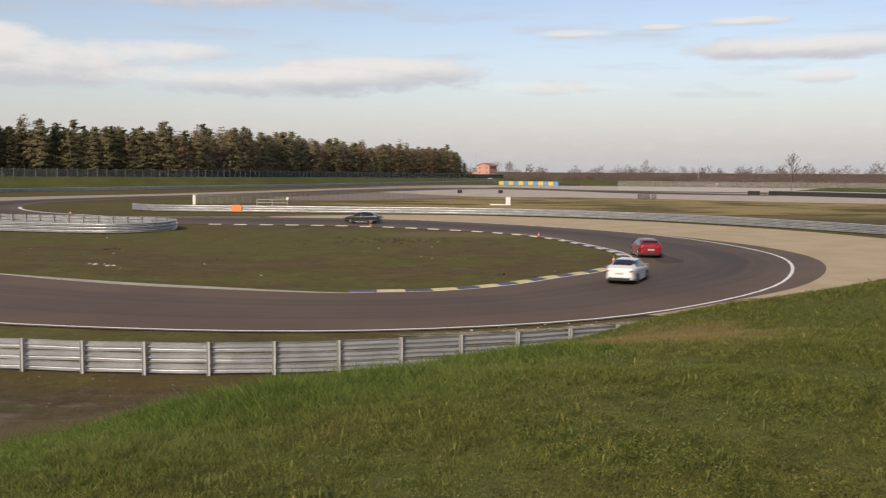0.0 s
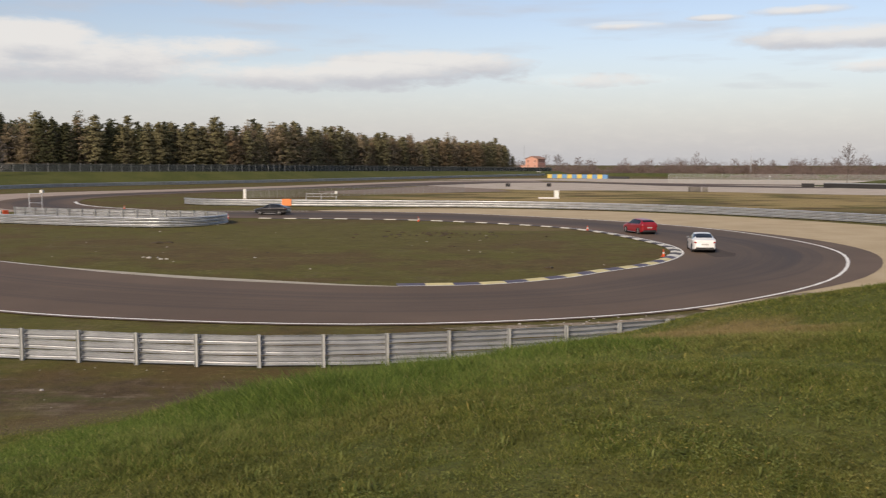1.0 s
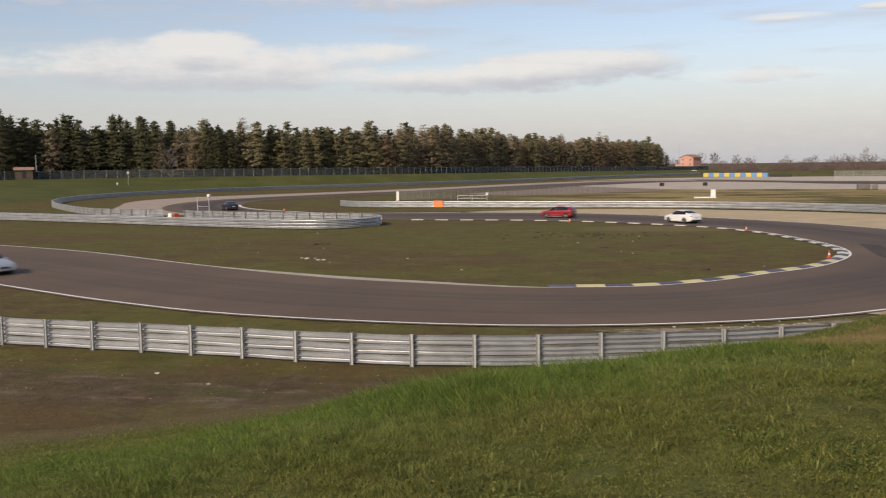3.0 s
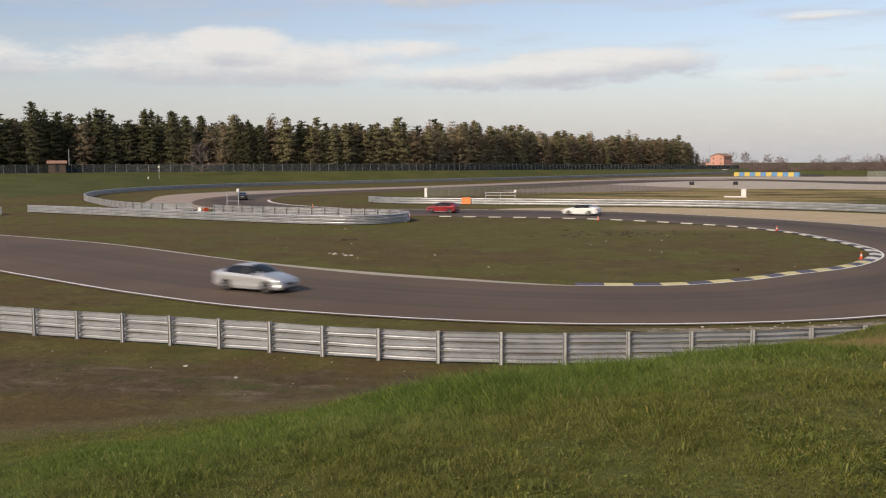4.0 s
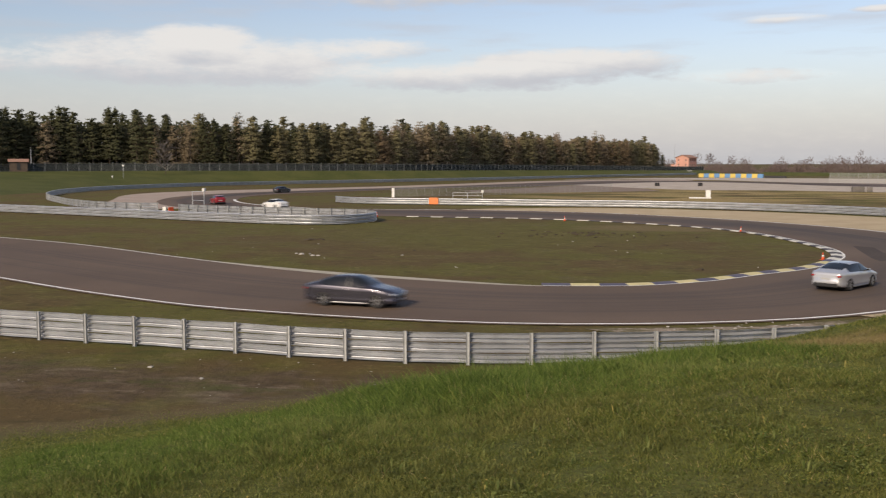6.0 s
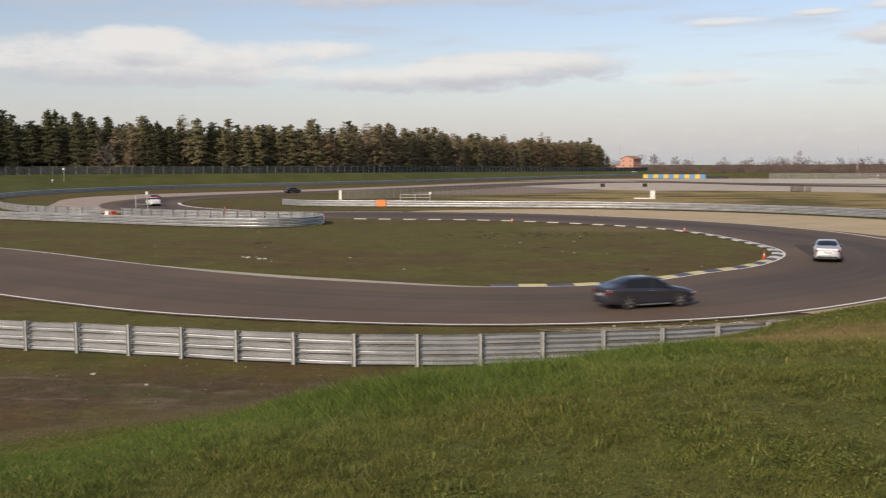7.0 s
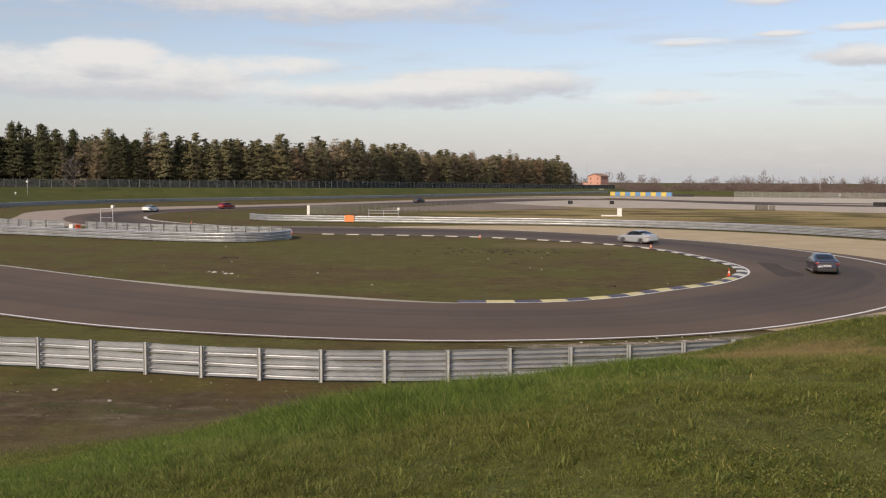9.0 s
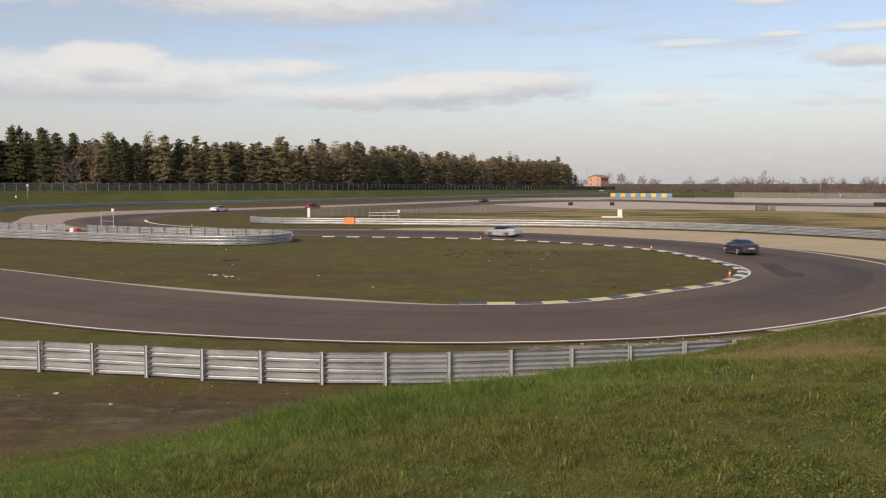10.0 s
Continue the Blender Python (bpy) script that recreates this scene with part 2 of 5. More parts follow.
def asphalt_material():
    k = Nodes("asphalt")
    uv = k.t.nodes.new("ShaderNodeUVMap").outputs[0]
    sp = k.t.nodes.new("ShaderNodeSeparateXYZ")
    k.t.links.new(uv, sp.inputs[0])
    base = k.mix(k.ramp(k.noise(0.12, 4), 0.35, 0.65), (0.118, 0.079, 0.051), (0.145, 0.098, 0.064))
    grit = k.noise(22.0, 4, 0.7)
    base = k.mix(k.math("MULTIPLY", k.ramp(grit, 0.3, 0.7), 0.3), base, (0.05, 0.045, 0.042))
    # rubber laid down along the driven line
    co = k.co
    k.co = uv
    streak = k.noise(1.0, 6, 0.65, (6.0, 0.012, 1.0))
    thread = k.noise(1.0, 3, 0.5, (34.0, 0.010, 1.0))
    k.co = co
    lane = k.math("SUBTRACT", 1.0, k.math("MULTIPLY", k.math("ABSOLUTE", k.math("SUBTRACT", sp.outputs[0], 0.50)), 2.4))
    far = k.ramp(sp.outputs[1], 150.0, 195.0)
    rub = k.math("MULTIPLY", k.math("MULTIPLY", k.ramp(lane, 0.0, 0.8), k.ramp(streak, 0.22, 0.62)), k.math("ADD", 0.20, k.math("MULTIPLY", far, 0.56)))
    col = k.mix(rub, base, (0.036, 0.031, 0.030))
    col = k.mix(k.math("MULTIPLY", k.math("MULTIPLY", k.ramp(thread, 0.53, 0.62), k.ramp(lane, 0.0, 0.6)), 0.28), col, (0.034, 0.030, 0.030))
    return k.done(col, 0.82, 0, grit, 0.35, 0.01, 0.35)


def gravel_material(name, a, b):
    k = Nodes(name)
    f, g = k.noise(9.0, 5, 0.7), k.noise(0.25, 5)
    col = k.mix(k.ramp(g, 0.3, 0.7), a, b)
    col = k.mix(k.math("MULTIPLY", k.ramp(f, 0.3, 0.7), 0.3), col, tuple(c * 0.6 for c in a))
    return k.done(col, 0.95, 0, f, 0.6, 0.03, 0.2)


def steel_material():
    k = Nodes("galvanised_steel", "Object")
    f, g, s = k.noise(40.0, 3), k.noise(0.9, 5), k.noise(3.0, 4, 0.6, (1.0, 1.0, 6.0))
    col = k.mix(k.ramp(g, 0.3, 0.7), (0.42, 0.435, 0.455), (0.53, 0.545, 0.565))
    col = k.mix(k.math("MULTIPLY", k.ramp(s, 0.52, 0.75), 0.5), col, (0.36, 0.35, 0.335))
    return k.done(col, k.math("ADD", 0.36, k.math("MULTIPLY", f, 0.2)), 0.6, g, 0.08, 0.01)


def blade_material(name, a, b, c):
    k = Nodes(name)
    geo = k.t.nodes.new("ShaderNodeNewGeometry")
    r = geo.outputs["Random Per Island"]
    col = k.mix(k.ramp(r, 0.0, 0.8), a, b)
    col = k.mix(k.ramp(r, 0.955, 0.985), col, c)
    col = k.mix(k.math("MULTIPLY", k.ramp(k.noise(0.5, 6, 0.65), 0.50, 0.72), 0.45), col, tuple(0.5 * (p + q) for p, q in zip(b, c)))
    col = k.mix(k.math("MULTIPLY", k.ramp(k.noise(6.0, 4, 0.65), 0.44, 0.62), 0.55), col, tuple(0.45 * p for p in a))
    col = k.mix(k.math("MULTIPLY", k.ramp(k.noise(1.1, 5, 0.65), 0.52, 0.72), 0.20), col, (0.20, 0.155, 0.062))
    col = dry_turf(k, col)
    leafy(k, col, 0.45)
    return k.done(col, 0.7, 0, None, spec=0.25)


def leaf_material(name, a, b):
    k = Nodes(name, "Object")
    geo = k.t.nodes.new("ShaderNodeNewGeometry")
    inf = k.t.nodes.new("ShaderNodeObjectInfo")
    col = k.mix(geo.outputs["Random Per Island"], a, b)
    col = k.mix(k.math("MULTIPLY", inf.outputs["Random"], 0.55), col, tuple(x * 0.62 for x in b))
    leafy(k, col, 0.5)
    return k.done(col, 0.85, 0, None, spec=0.2)


def paint_material(name, col, metal=0.0, rough=0.28):
    k = Nodes(name, "Object")
    d = k.ramp(k.noise(2.5, 5, 0.6), 0.45, 0.8)
    c = k.mix(k.math("MULTIPLY", d, 0.12), col, (0.20, 0.18, 0.15))
    k.b.inputs["Coat Weight"].default_value = 0.4
    k.b.inputs["Coat Roughness"].default_value = 0.08
    return k.done(c, rough, metal)


TURF = ground_material()
ASPHALT = asphalt_material()
GRAVEL = gravel_material("tan_gravel", (0.430, 0.342, 0.212), (0.50, 0.405, 0.262))
PALE = gravel_material("pale_gravel", (0.40, 0.345, 0.285), (0.52, 0.455, 0.38))
def verge_material():
    k = Nodes("stony_verge")
    f, g = k.noise(7.0, 6, 0.75), k.noise(1.1, 7, 0.7, (0.5, 1.0, 1.0))
    col = k.mix(k.ramp(f, 0.35, 0.65), (0.17, 0.13, 0.095), (0.42, 0.35, 0.27))
    col = k.mix(k.ramp(g, 0.44, 0.58), col, (0.095, 0.085, 0.030))
    return k.done(col, 0.95, 0, f, 0.8, 0.05, 0.2)


VERGE = verge_material()
CONCRETE = two_tone("concrete", (0.36, 0.33, 0.26), (0.44, 0.40, 0.32), 1.2, 20, 0.9, coords="Position")
LINE = two_tone("road_paint_white", (0.84, 0.83, 0.78), (0.70, 0.68, 0.62), 0.8, 12, 0.7, coords="Position")
KERB_CREAM = two_tone("kerb_paint_cream", (0.66, 0.58, 0.28), (0.54, 0.47, 0.24), 2, 14, 0.7, coords="Position")
KERB_BLUE = two_tone("kerb_paint_blue", (0.070, 0.064, 0.110), (0.105, 0.097, 0.130), 2, 14, 0.7, coords="Position")
KERB_WHITE = two_tone("kerb_paint_white", (0.68, 0.66, 0.58), (0.56, 0.54, 0.47), 2, 14, 0.7, coords="Position")
KERB_DARK = two_tone("kerb_gap_dark", (0.060, 0.055, 0.062), (0.085, 0.078, 0.080), 2, 14, 0.8, coords="Position")
STEEL = steel_material()
DARKSTEEL = two_tone("weathered_steel", (0.46, 0.475, 0.475), (0.38, 0.385, 0.38), 3, 30, 0.6, 0.3)
GREYBLOCK = two_tone("weathered_block", (0.165, 0.150, 0.135), (0.125, 0.115, 0.105), 1.0, 12, 0.9)
NET = two_tone("green_netting", (0.012, 0.017, 0.016), (0.019, 0.024, 0.022), 0.6, 8, 0.95, spec=0.1)
FENCE = two_tone("fence_metal", (0.36, 0.37, 0.37), (0.27, 0.28, 0.27), 2, 20, 0.6, 0.2)
ORANGE = two_tone("orange_plastic", (0.78, 0.24, 0.07), (0.66, 0.20, 0.06), 2, 20, 0.5)
CONE_ORANGE = two_tone("cone_orange", (0.70, 0.10, 0.02), (0.60, 0.09, 0.03), 4, 30, 0.5)
WHITE = two_tone("white_plastic", (0.74, 0.73, 0.70), (0.64, 0.63, 0.60), 2, 20, 0.5)
YELLOW = two_tone("yellow_paint", (0.62, 0.46, 0.10), (0.52, 0.40, 0.12), 1.5, 10, 0.6)
BLUE = two_tone("blue_paint", (0.10, 0.24, 0.48), (0.14, 0.27, 0.45), 1.5, 10, 0.6)
RUBBER = two_tone("black_rubber", (0.022, 0.022, 0.023), (0.035, 0.034, 0.033), 3, 25, 0.75)
BARK = two_tone("bark", (0.10, 0.075, 0.055), (0.065, 0.05, 0.04), 1.5, 9, 0.95)
TWIG = leaf_material("bare_twigs", (0.265, 0.200, 0.172), (0.200, 0.152, 0.130))
PINE = leaf_material("pine_needles", (0.104, 0.111, 0.060), (0.145, 0.146, 0.076))
OLIVE = leaf_material("olive_needles", (0.230, 0.212, 0.118), (0.300, 0.270, 0.145))
DULL = leaf_material("dull_leaves", (0.325, 0.262, 0.170), (0.395, 0.318, 0.205))
OAK = leaf_material("dry_leaves", (0.350, 0.245, 0.150), (0.290, 0.225, 0.135))
PALETWIG = leaf_material("pale_twigs", (0.36, 0.33, 0.30), (0.29, 0.26, 0.24))
# farmhouse windows: brown instead of dark glass, distance haze put into the colour
HAZY_WINDOW = two_tone("hazy_window", (0.24, 0.13, 0.10), (0.19, 0.11, 0.09), 2, 20, 0.8)
TERRACOTTA = two_tone("terracotta_plaster", (0.58, 0.31, 0.24), (0.52, 0.28, 0.215), 0.5, 5, 0.9)
ROOF = two_tone("roof_tiles", (0.34, 0.20, 0.145), (0.27, 0.16, 0.12), 0.8, 6, 0.9)
LUSH = blade_material("lush_grass", (0.078, 0.135, 0.020), (0.195, 0.255, 0.052), (0.36, 0.32, 0.13))
BLADES = blade_material("grass_blades", (0.094, 0.130, 0.022), (0.232, 0.238, 0.058), (0.44, 0.35, 0.16))
GLASS = Nodes("car_glass", "Object").done((0.012, 0.014, 0.016), 0.06, 0.0, None)
TYRE = two_tone("tyre", (0.018, 0.018, 0.018), (0.03, 0.029, 0.028), 5, 40, 0.8)
RIM = two_tone("alloy", (0.45, 0.45, 0.46), (0.36, 0.36, 0.37), 5, 40, 0.35, 0.8)
TRIM = two_tone("black_trim", (0.016, 0.016, 0.017), (0.026, 0.026, 0.027), 4, 30, 0.5)
REDLAMP = Nodes("tail_lamp", "Object").done((0.30, 0.012, 0.012), 0.15)
CLEARLAMP = Nodes("head_lamp", "Object").done((0.55, 0.57, 0.60), 0.12, 0.4)
PLATE = two_tone("plate_white", (0.44, 0.44, 0.43), (0.38, 0.38, 0.37), 6, 40, 0.5)


# ---- mesh helpers ----
def mesh_from(name, verts, faces, material, smooth=False, uvs=None):
    me = bpy.data.meshes.new(name)
    me.from_pydata([tuple(v) for v in verts], [], faces)
    me.materials.append(material)
    if smooth:
        me.polygons.foreach_set("use_smooth", [True] * len(me.polygons))
    if uvs is not None:
        layer = me.uv_layers.new(name="UVMap")
        idx = np.empty(len(me.loops), dtype=np.int32)
        me.loops.foreach_get("vertex_index", idx)
        layer.data.foreach_set("uv", np.array(uvs, dtype=np.float32)[idx].ravel())
    me.update()
    return me


def bm_mesh(name, bm, material, smooth=False):
    me = bpy.data.meshes.new(name)
    bm.normal_update()
    bm.to_mesh(me)
    bm.free()
    me.materials.append(material)
    if smooth:
        me.polygons.foreach_set("use_smooth", [True] * len(me.polygons))
    return me


def part(name, data, material, parent, label="", m=None, smooth=False):
    """One mesh object under a thing or a part; data is a bmesh or a ready mesh."""
    me = bm_mesh(name, data, material, smooth) if isinstance(data, bmesh.types.BMesh) else data
    ob = new(name, me)
    ob.parent = parent
    if m is not None:
        ob.matrix_basis = m
    return tagged(ob, label)


def box(bm, x0, x1, y0, y1, z0, z1, bevel=0.0):
    made = bmesh.ops.create_cube(bm, size=1.0)["verts"]
    for v in made:
        v.co = Vector((x0 + (v.co.x + 0.5) * (x1 - x0), y0 + (v.co.y + 0.5) * (y1 - y0), z0 + (v.co.z + 0.5) * (z1 - z0)))
    if bevel:
        edges = list({e for v in made for e in v.link_edges})
        bmesh.ops.bevel(bm, geom=edges, offset=bevel, segments=2, affect="EDGES", profile=0.5)
    return bm


def box_bm(*a, **k):
    return box(bmesh.new(), *a, **k)


def tube(bm, a, b, r0, r1, n=8):
    a, b = Vector(a), Vector(b)
    d = b - a
    m = Matrix.Translation((a + b) / 2) @ d.to_track_quat("Z", "Y").to_matrix().to_4x4()
    bmesh.ops.create_cone(bm, cap_ends=True, segments=n, radius1=r0, radius2=max(r1, 0.001), depth=d.length, matrix=m)
    return bm


def spline(points, step):
    """A smooth line through the points, sampled evenly."""
    p = [np.array(q, dtype=float) for q in points]
    p = [2 * p[0] - p[1]] + p + [2 * p[-1] - p[-2]]
    out = []
    for i in range(1, len(p) - 2):
        a, b, c, d = p[i - 1:i + 3]
        for s in np.linspace(0, 1, 24, endpoint=False):
            out.append(0.5 * (2 * b + (c - a) * s + (2 * a - 5 * b + 4 * c - d) * s * s + (3 * b - a - 3 * c + d) * s ** 3))
    out.append(p[-2])
    out = np.array(out)
    run = np.concatenate([[0], np.cumsum(np.linalg.norm(np.diff(out[:, :2], axis=0), axis=1))])
    n = max(2, int(round(run[-1] / step)) + 1)
    at = np.linspace(0, run[-1], n)
    return np.stack([np.interp(at, run, out[:, i]) for i in range(out.shape[1])], axis=1)


def side_of(line):
    """Unit vectors to the left of a line's way."""
    d = np.gradient(line[:, :2], axis=0)
    d /= np.linalg.norm(d, axis=1)[:, None]
    return np.stack([-d[:, 1], d[:, 0]], axis=1)


def strip(name, a, b, z, material, cuts=1, uvs=True):
    """A sheet between two lines of equal count."""
    n = len(a)
    verts, faces, uv = [], [], []
    mid = (a + b) / 2
    run = np.concatenate([[0], np.cumsum(np.linalg.norm(np.diff(mid[:, :2], axis=0), axis=1))])
    for i in range(n):
        for j in range(cuts + 1):
            q = a[i] + (b[i] - a[i]) * j / cuts
            verts.append((q[0], q[1], z))
            uv.append((j / cuts, run[i]))
    w = cuts + 1
    for i in range(n - 1):
        for j in range(cuts):
            faces.append((i * w + j, i * w + j + 1, (i + 1) * w + j + 1, (i + 1) * w + j))
    me = mesh_from(name, verts, faces, material, uvs=uv if uvs else None)
    return tagged(new(name, me), kind="structure")


def sheet(name, outline, z, material):
    """A flat sheet with a smooth closed outline."""
    line = spline(list(outline) + [outline[0]], 2.0)[:-1]
    bm = bmesh.new()
    f = bm.faces.new([bm.verts.new((p[0], p[1], z)) for p in line])
    f.normal_update()
    if f.normal.z < 0:
        f.normal_flip()
    bmesh.ops.triangulate(bm, faces=[f])
    for f in bm.faces:
        if f.normal.z < 0:
            f.normal_flip()
    return tagged(new(name, bm_mesh(name, bm, material)), kind="structure")


# ---- ground with the mound on which the camera stands ----
def mound(x, y):
    a = 0.630
    u, v = -math.sin(a) * x + math.cos(a) * y, math.cos(a) * x + math.sin(a) * y
    s = np.clip((u - 2.256) / 24.37, 0, 1)
    q = np.clip((v + 24.115) / 35.476, 0, 1)
    back = np.clip((u + 60) / 25.0, 0, 1)
    lift = np.interp(v, [3.0, 6.0, 8.0, 9.5, 10.2, 10.8, 11.6, 14.0], [0.0, -0.08, -0.21, -0.42, -0.33, -0.10, 0.06, 0.2]) * np.clip((u - 1.0) / 4.0, 0, 1)
    return lift * (1 - s) + (2.422 + 2.939 * q * q * (3 - 2 * q)) * (1 - s * s * (3 - 2 * s)) * back * back * (3 - 2 * back)


def ground_height(x, y):
    z = mound(x, y)
    bump = 0.05 * np.sin(x * 1.3 + 0.7 * np.sin(y * 0.9)) * np.sin(y * 1.1 + 1.3) + 0.03 * np.sin(x * 3.1 + y * 2.3)
    return z + bump * np.clip(z / 1.5, 0, 1) - 0.02 - 0.07 * np.clip(z - 1.5, 0, 1)


def axis(fine0, fine1, step, lo, hi):
    c = list(np.arange(fine0, fine1 + 1e-6, step))
    s, up = step, c[-1]
    while up < hi:
        s *= 1.18
        up += s
        c.append(up)
    s, dn = step, c[0]
    while dn > lo:
        s *= 1.18
        dn -= s
        c.insert(0, dn)
    return np.array(c)


gx, gy = axis(-32, 40, 0.45, -4500, 4500), axis(-6, 36, 0.45, -4500, 4500)
GX, GY = np.meshgrid(gx, gy)
GZ = ground_height(GX, GY)
verts = np.stack([GX.ravel(), GY.ravel(), GZ.ravel()], axis=1)
nx = len(gx)
faces = [(j * nx + i, j * nx + i + 1, (j + 1) * nx + i + 1, (j + 1) * nx + i) for j in range(len(gy) - 1) for i in range(nx - 1)]
ground = tagged(new("ground", mesh_from("ground", verts, faces, TURF, smooth=True)),
                "olive turf with bare brown earth and a green mound", "ground", kind="structure")

# ---- track ----
INNER = [(-140, 110), (-112, 98), (-76, 82.5), (-60.3, 75.7), (-44.1, 68.5), (-29.7, 59.4), (-19.4, 53.4), (-12, 50.8), (-4.7, 49.4), (1.7, 51.3),
         (6.2, 56.2), (10.4, 61.2), (13.3, 67.8), (14.05, 73.8), (13.0, 81.2), (10.3, 91.0), (5.6, 98.6), (-3.4, 105.8), (-13, 109.8), (-28, 111.3)]
OUTER = [(-146, 97), (-118, 85), (-82, 70.5), (-66, 63.5), (-49.5, 55.2), (-35, 47.1), (-25.3, 41.9), (-16.7, 38.6), (-5.1, 37.4), (5.2, 40.2),
         (12.7, 45.9), (19.4, 54.6), (24.3, 66.3), (25.8, 76.0), (24.6, 86.5), (21.2, 97.2), (14.8, 107.0), (5.0, 117.0), (-7.5, 125.0), (-24, 128.5)]
BACK = [(-26, 118.4), (-40, 120.5), (-52, 126.5), (-62, 134.5), (-70, 145), (-76, 158), (-79.5, 172), (-79, 186), (-74, 201), (-67, 216), (-58, 233),
        (-50, 249), (-42, 268), (-33, 291), (-22, 316), (-8, 338), (10, 348), (27, 342), (44, 326), (62, 312), (90, 300), (130, 292)]
lane = spline(BACK, 3.0)
sd = side_of(lane)
pairs = [(*i, *o) for i, o in zip(INNER, OUTER)]
for k in range(6, len(lane), 4):
    p, s = lane[k], sd[k] * 6.4
    pairs.append((p[0] + s[0], p[1] + s[1], p[0] - s[0], p[1] - s[1]))
# the way turns the inner side over to the left hand
road_line = spline(pairs, 1.6)
inner, outer = road_line[:, :2], road_line[:, 2:]


def apron(p):
    """Width of the paved run-off outside the white line."""
    return 2.0 * max(0.0, 1 - ((p[1] - 72) / 24.0) ** 2) if p[0] > 10 else 0.0


n_vec = outer - inner
n_vec /= np.linalg.norm(n_vec, axis=1)[:, None]
paved = outer + n_vec * np.array([[0.25 + apron(p)] for p in outer])
road = tagged(strip("road", inner - n_vec * 0.15, paved, 0.020, ASPHALT, cuts=8), "worn brown-grey asphalt race track with tyre marks", "road")
n_kerb0 = min(range(len(inner)), key=lambda i: np.hypot(inner[i][0] + 5.4, inner[i][1] - 49.5))
n_kerb1 = min(range(len(inner)), key=lambda i: np.hypot(inner[i][0] + 27.5, inner[i][1] - 111.3))
n_end = min(range(len(outer)), key=lambda i: np.hypot(outer[i][0] + 24, outer[i][1] - 128.5))


def paint_line(name, edge, way, i0, i1, w, off=0.0):
    a = edge[i0:i1] + way[i0:i1] * off
    w = w * np.interp(a[:, 1], [55, 110], [1.0, 1.7])[:, None]
    return tagged(strip(name, a, a + way[i0:i1] * w, 0.024, LINE, uvs=False), "white painted line along the edge of the track", "road marking")


paint_line("edge_line_outer", outer, -n_vec, 0, n_end, 0.19)
paint_line("edge_line_inner", inner, n_vec, 0, n_kerb0 - 8, 0.15)
paint_line("edge_line_far", outer, -n_vec, n_end, n_end + 14, 0.25)
paint_line("edge_line_loop", outer, -n_vec, n_end + 14, n_end + 45, 0.3)
# flat concrete edging before the painted kerb
ce = [i for i in range(n_kerb0 - 15, n_kerb0 + 1)]
wid = np.array([[0.02 + 0.75 * math.sin(math.pi * k / 15)] for k in range(len(ce))])
wid2 = np.array([[0.02 + 0.23 * min(1.0, k / 8)] for k in range(len(ce))])
edging = tagged(strip("concrete_edging", inner[ce] - n_vec[ce] * wid, inner[ce] + n_vec[ce] * wid2, 0.030, CONCRETE, uvs=False),
                "pale flat concrete edging beside the track", "kerb")

# ---- gravel, verges ----
gi = [i for i in range(len(outer)) if outer[i][0] > -26 and outer[i][1] > 44 and i < n_end + 2]
RAIL_FAR = [(-48.2, 149.6), (-44.0, 145.6), (-38, 143.8), (-28, 142.9), (-14, 141.2), (0, 139.8), (10, 136.6), (19, 131.5), (27, 125), (35, 115.3),
            (41, 106.5), (46, 97), (51, 85), (55, 70), (56, 52)]
trap_out = [(-20, 133), (-8, 137), (2, 136.5), (10, 133.5), (19, 128.5), (27, 121.5), (34, 112.5), (39.5, 103), (43, 93), (47, 80), (50, 62), (47, 48),
            (36, 42), (24, 41), (15, 41.5), (9, 42)]
trap = sheet("gravel_trap", [tuple(outer[i]) for i in gi[::4]] + [(-24, 129.5)] + trap_out, 0.008, GRAVEL)
tagged(trap, "tan gravel trap outside the bend", "gravel")
sheet("stony_verge", [(-2, 36.9), (4, 38.6), (10, 42.2), (16, 48.3), (22, 44), (14, 38), (5, 35.6), (-1, 35.9)], 0.011, VERGE)
sheet("loop_gravel", [(-66, 121.5), (-74, 127), (-83, 139), (-91, 155), (-99, 172), (-102, 188), (-98, 205), (-88, 222), (-74, 244), (-58, 280), (-44, 318), (-28, 350),
                      (-6, 372), (16, 378), (16, 330), (-10, 322), (-30, 290), (-46, 250), (-66, 210), (-74, 190), (-76, 170), (-70, 146), (-60, 130)], 0.006, gravel_material("pink_gravel", (0.34, 0.275, 0.225), (0.42, 0.345, 0.29)))
sheet("earth_runoff", [(-40, 219), (-28, 246), (-12, 292), (2, 318), (4, 300), (0, 260), (4, 228), (3, 223), (-20, 207), (-33, 205)], 0.008,
      gravel_material("brown_gravel", (0.200, 0.152, 0.118), (0.270, 0.210, 0.165)))
sheet("pale_runoff", [(-22, 288), (-13, 300), (6, 330), (26, 334), (60, 318), (120, 300), (200, 280), (320, 260), (260, 215), (150, 190), (100, 196),
                      (69, 209), (53, 223), (30, 234), (14, 234), (2, 246), (-8, 262)], 0.010, PALE)
sheet("far_paving", [(-30, 372), (10, 420), (60, 425), (120, 400), (260, 340), (420, 320), (330, 262), (200, 282), (120, 302), (60, 320), (26, 372), (0, 384)], 0.004, PALE)

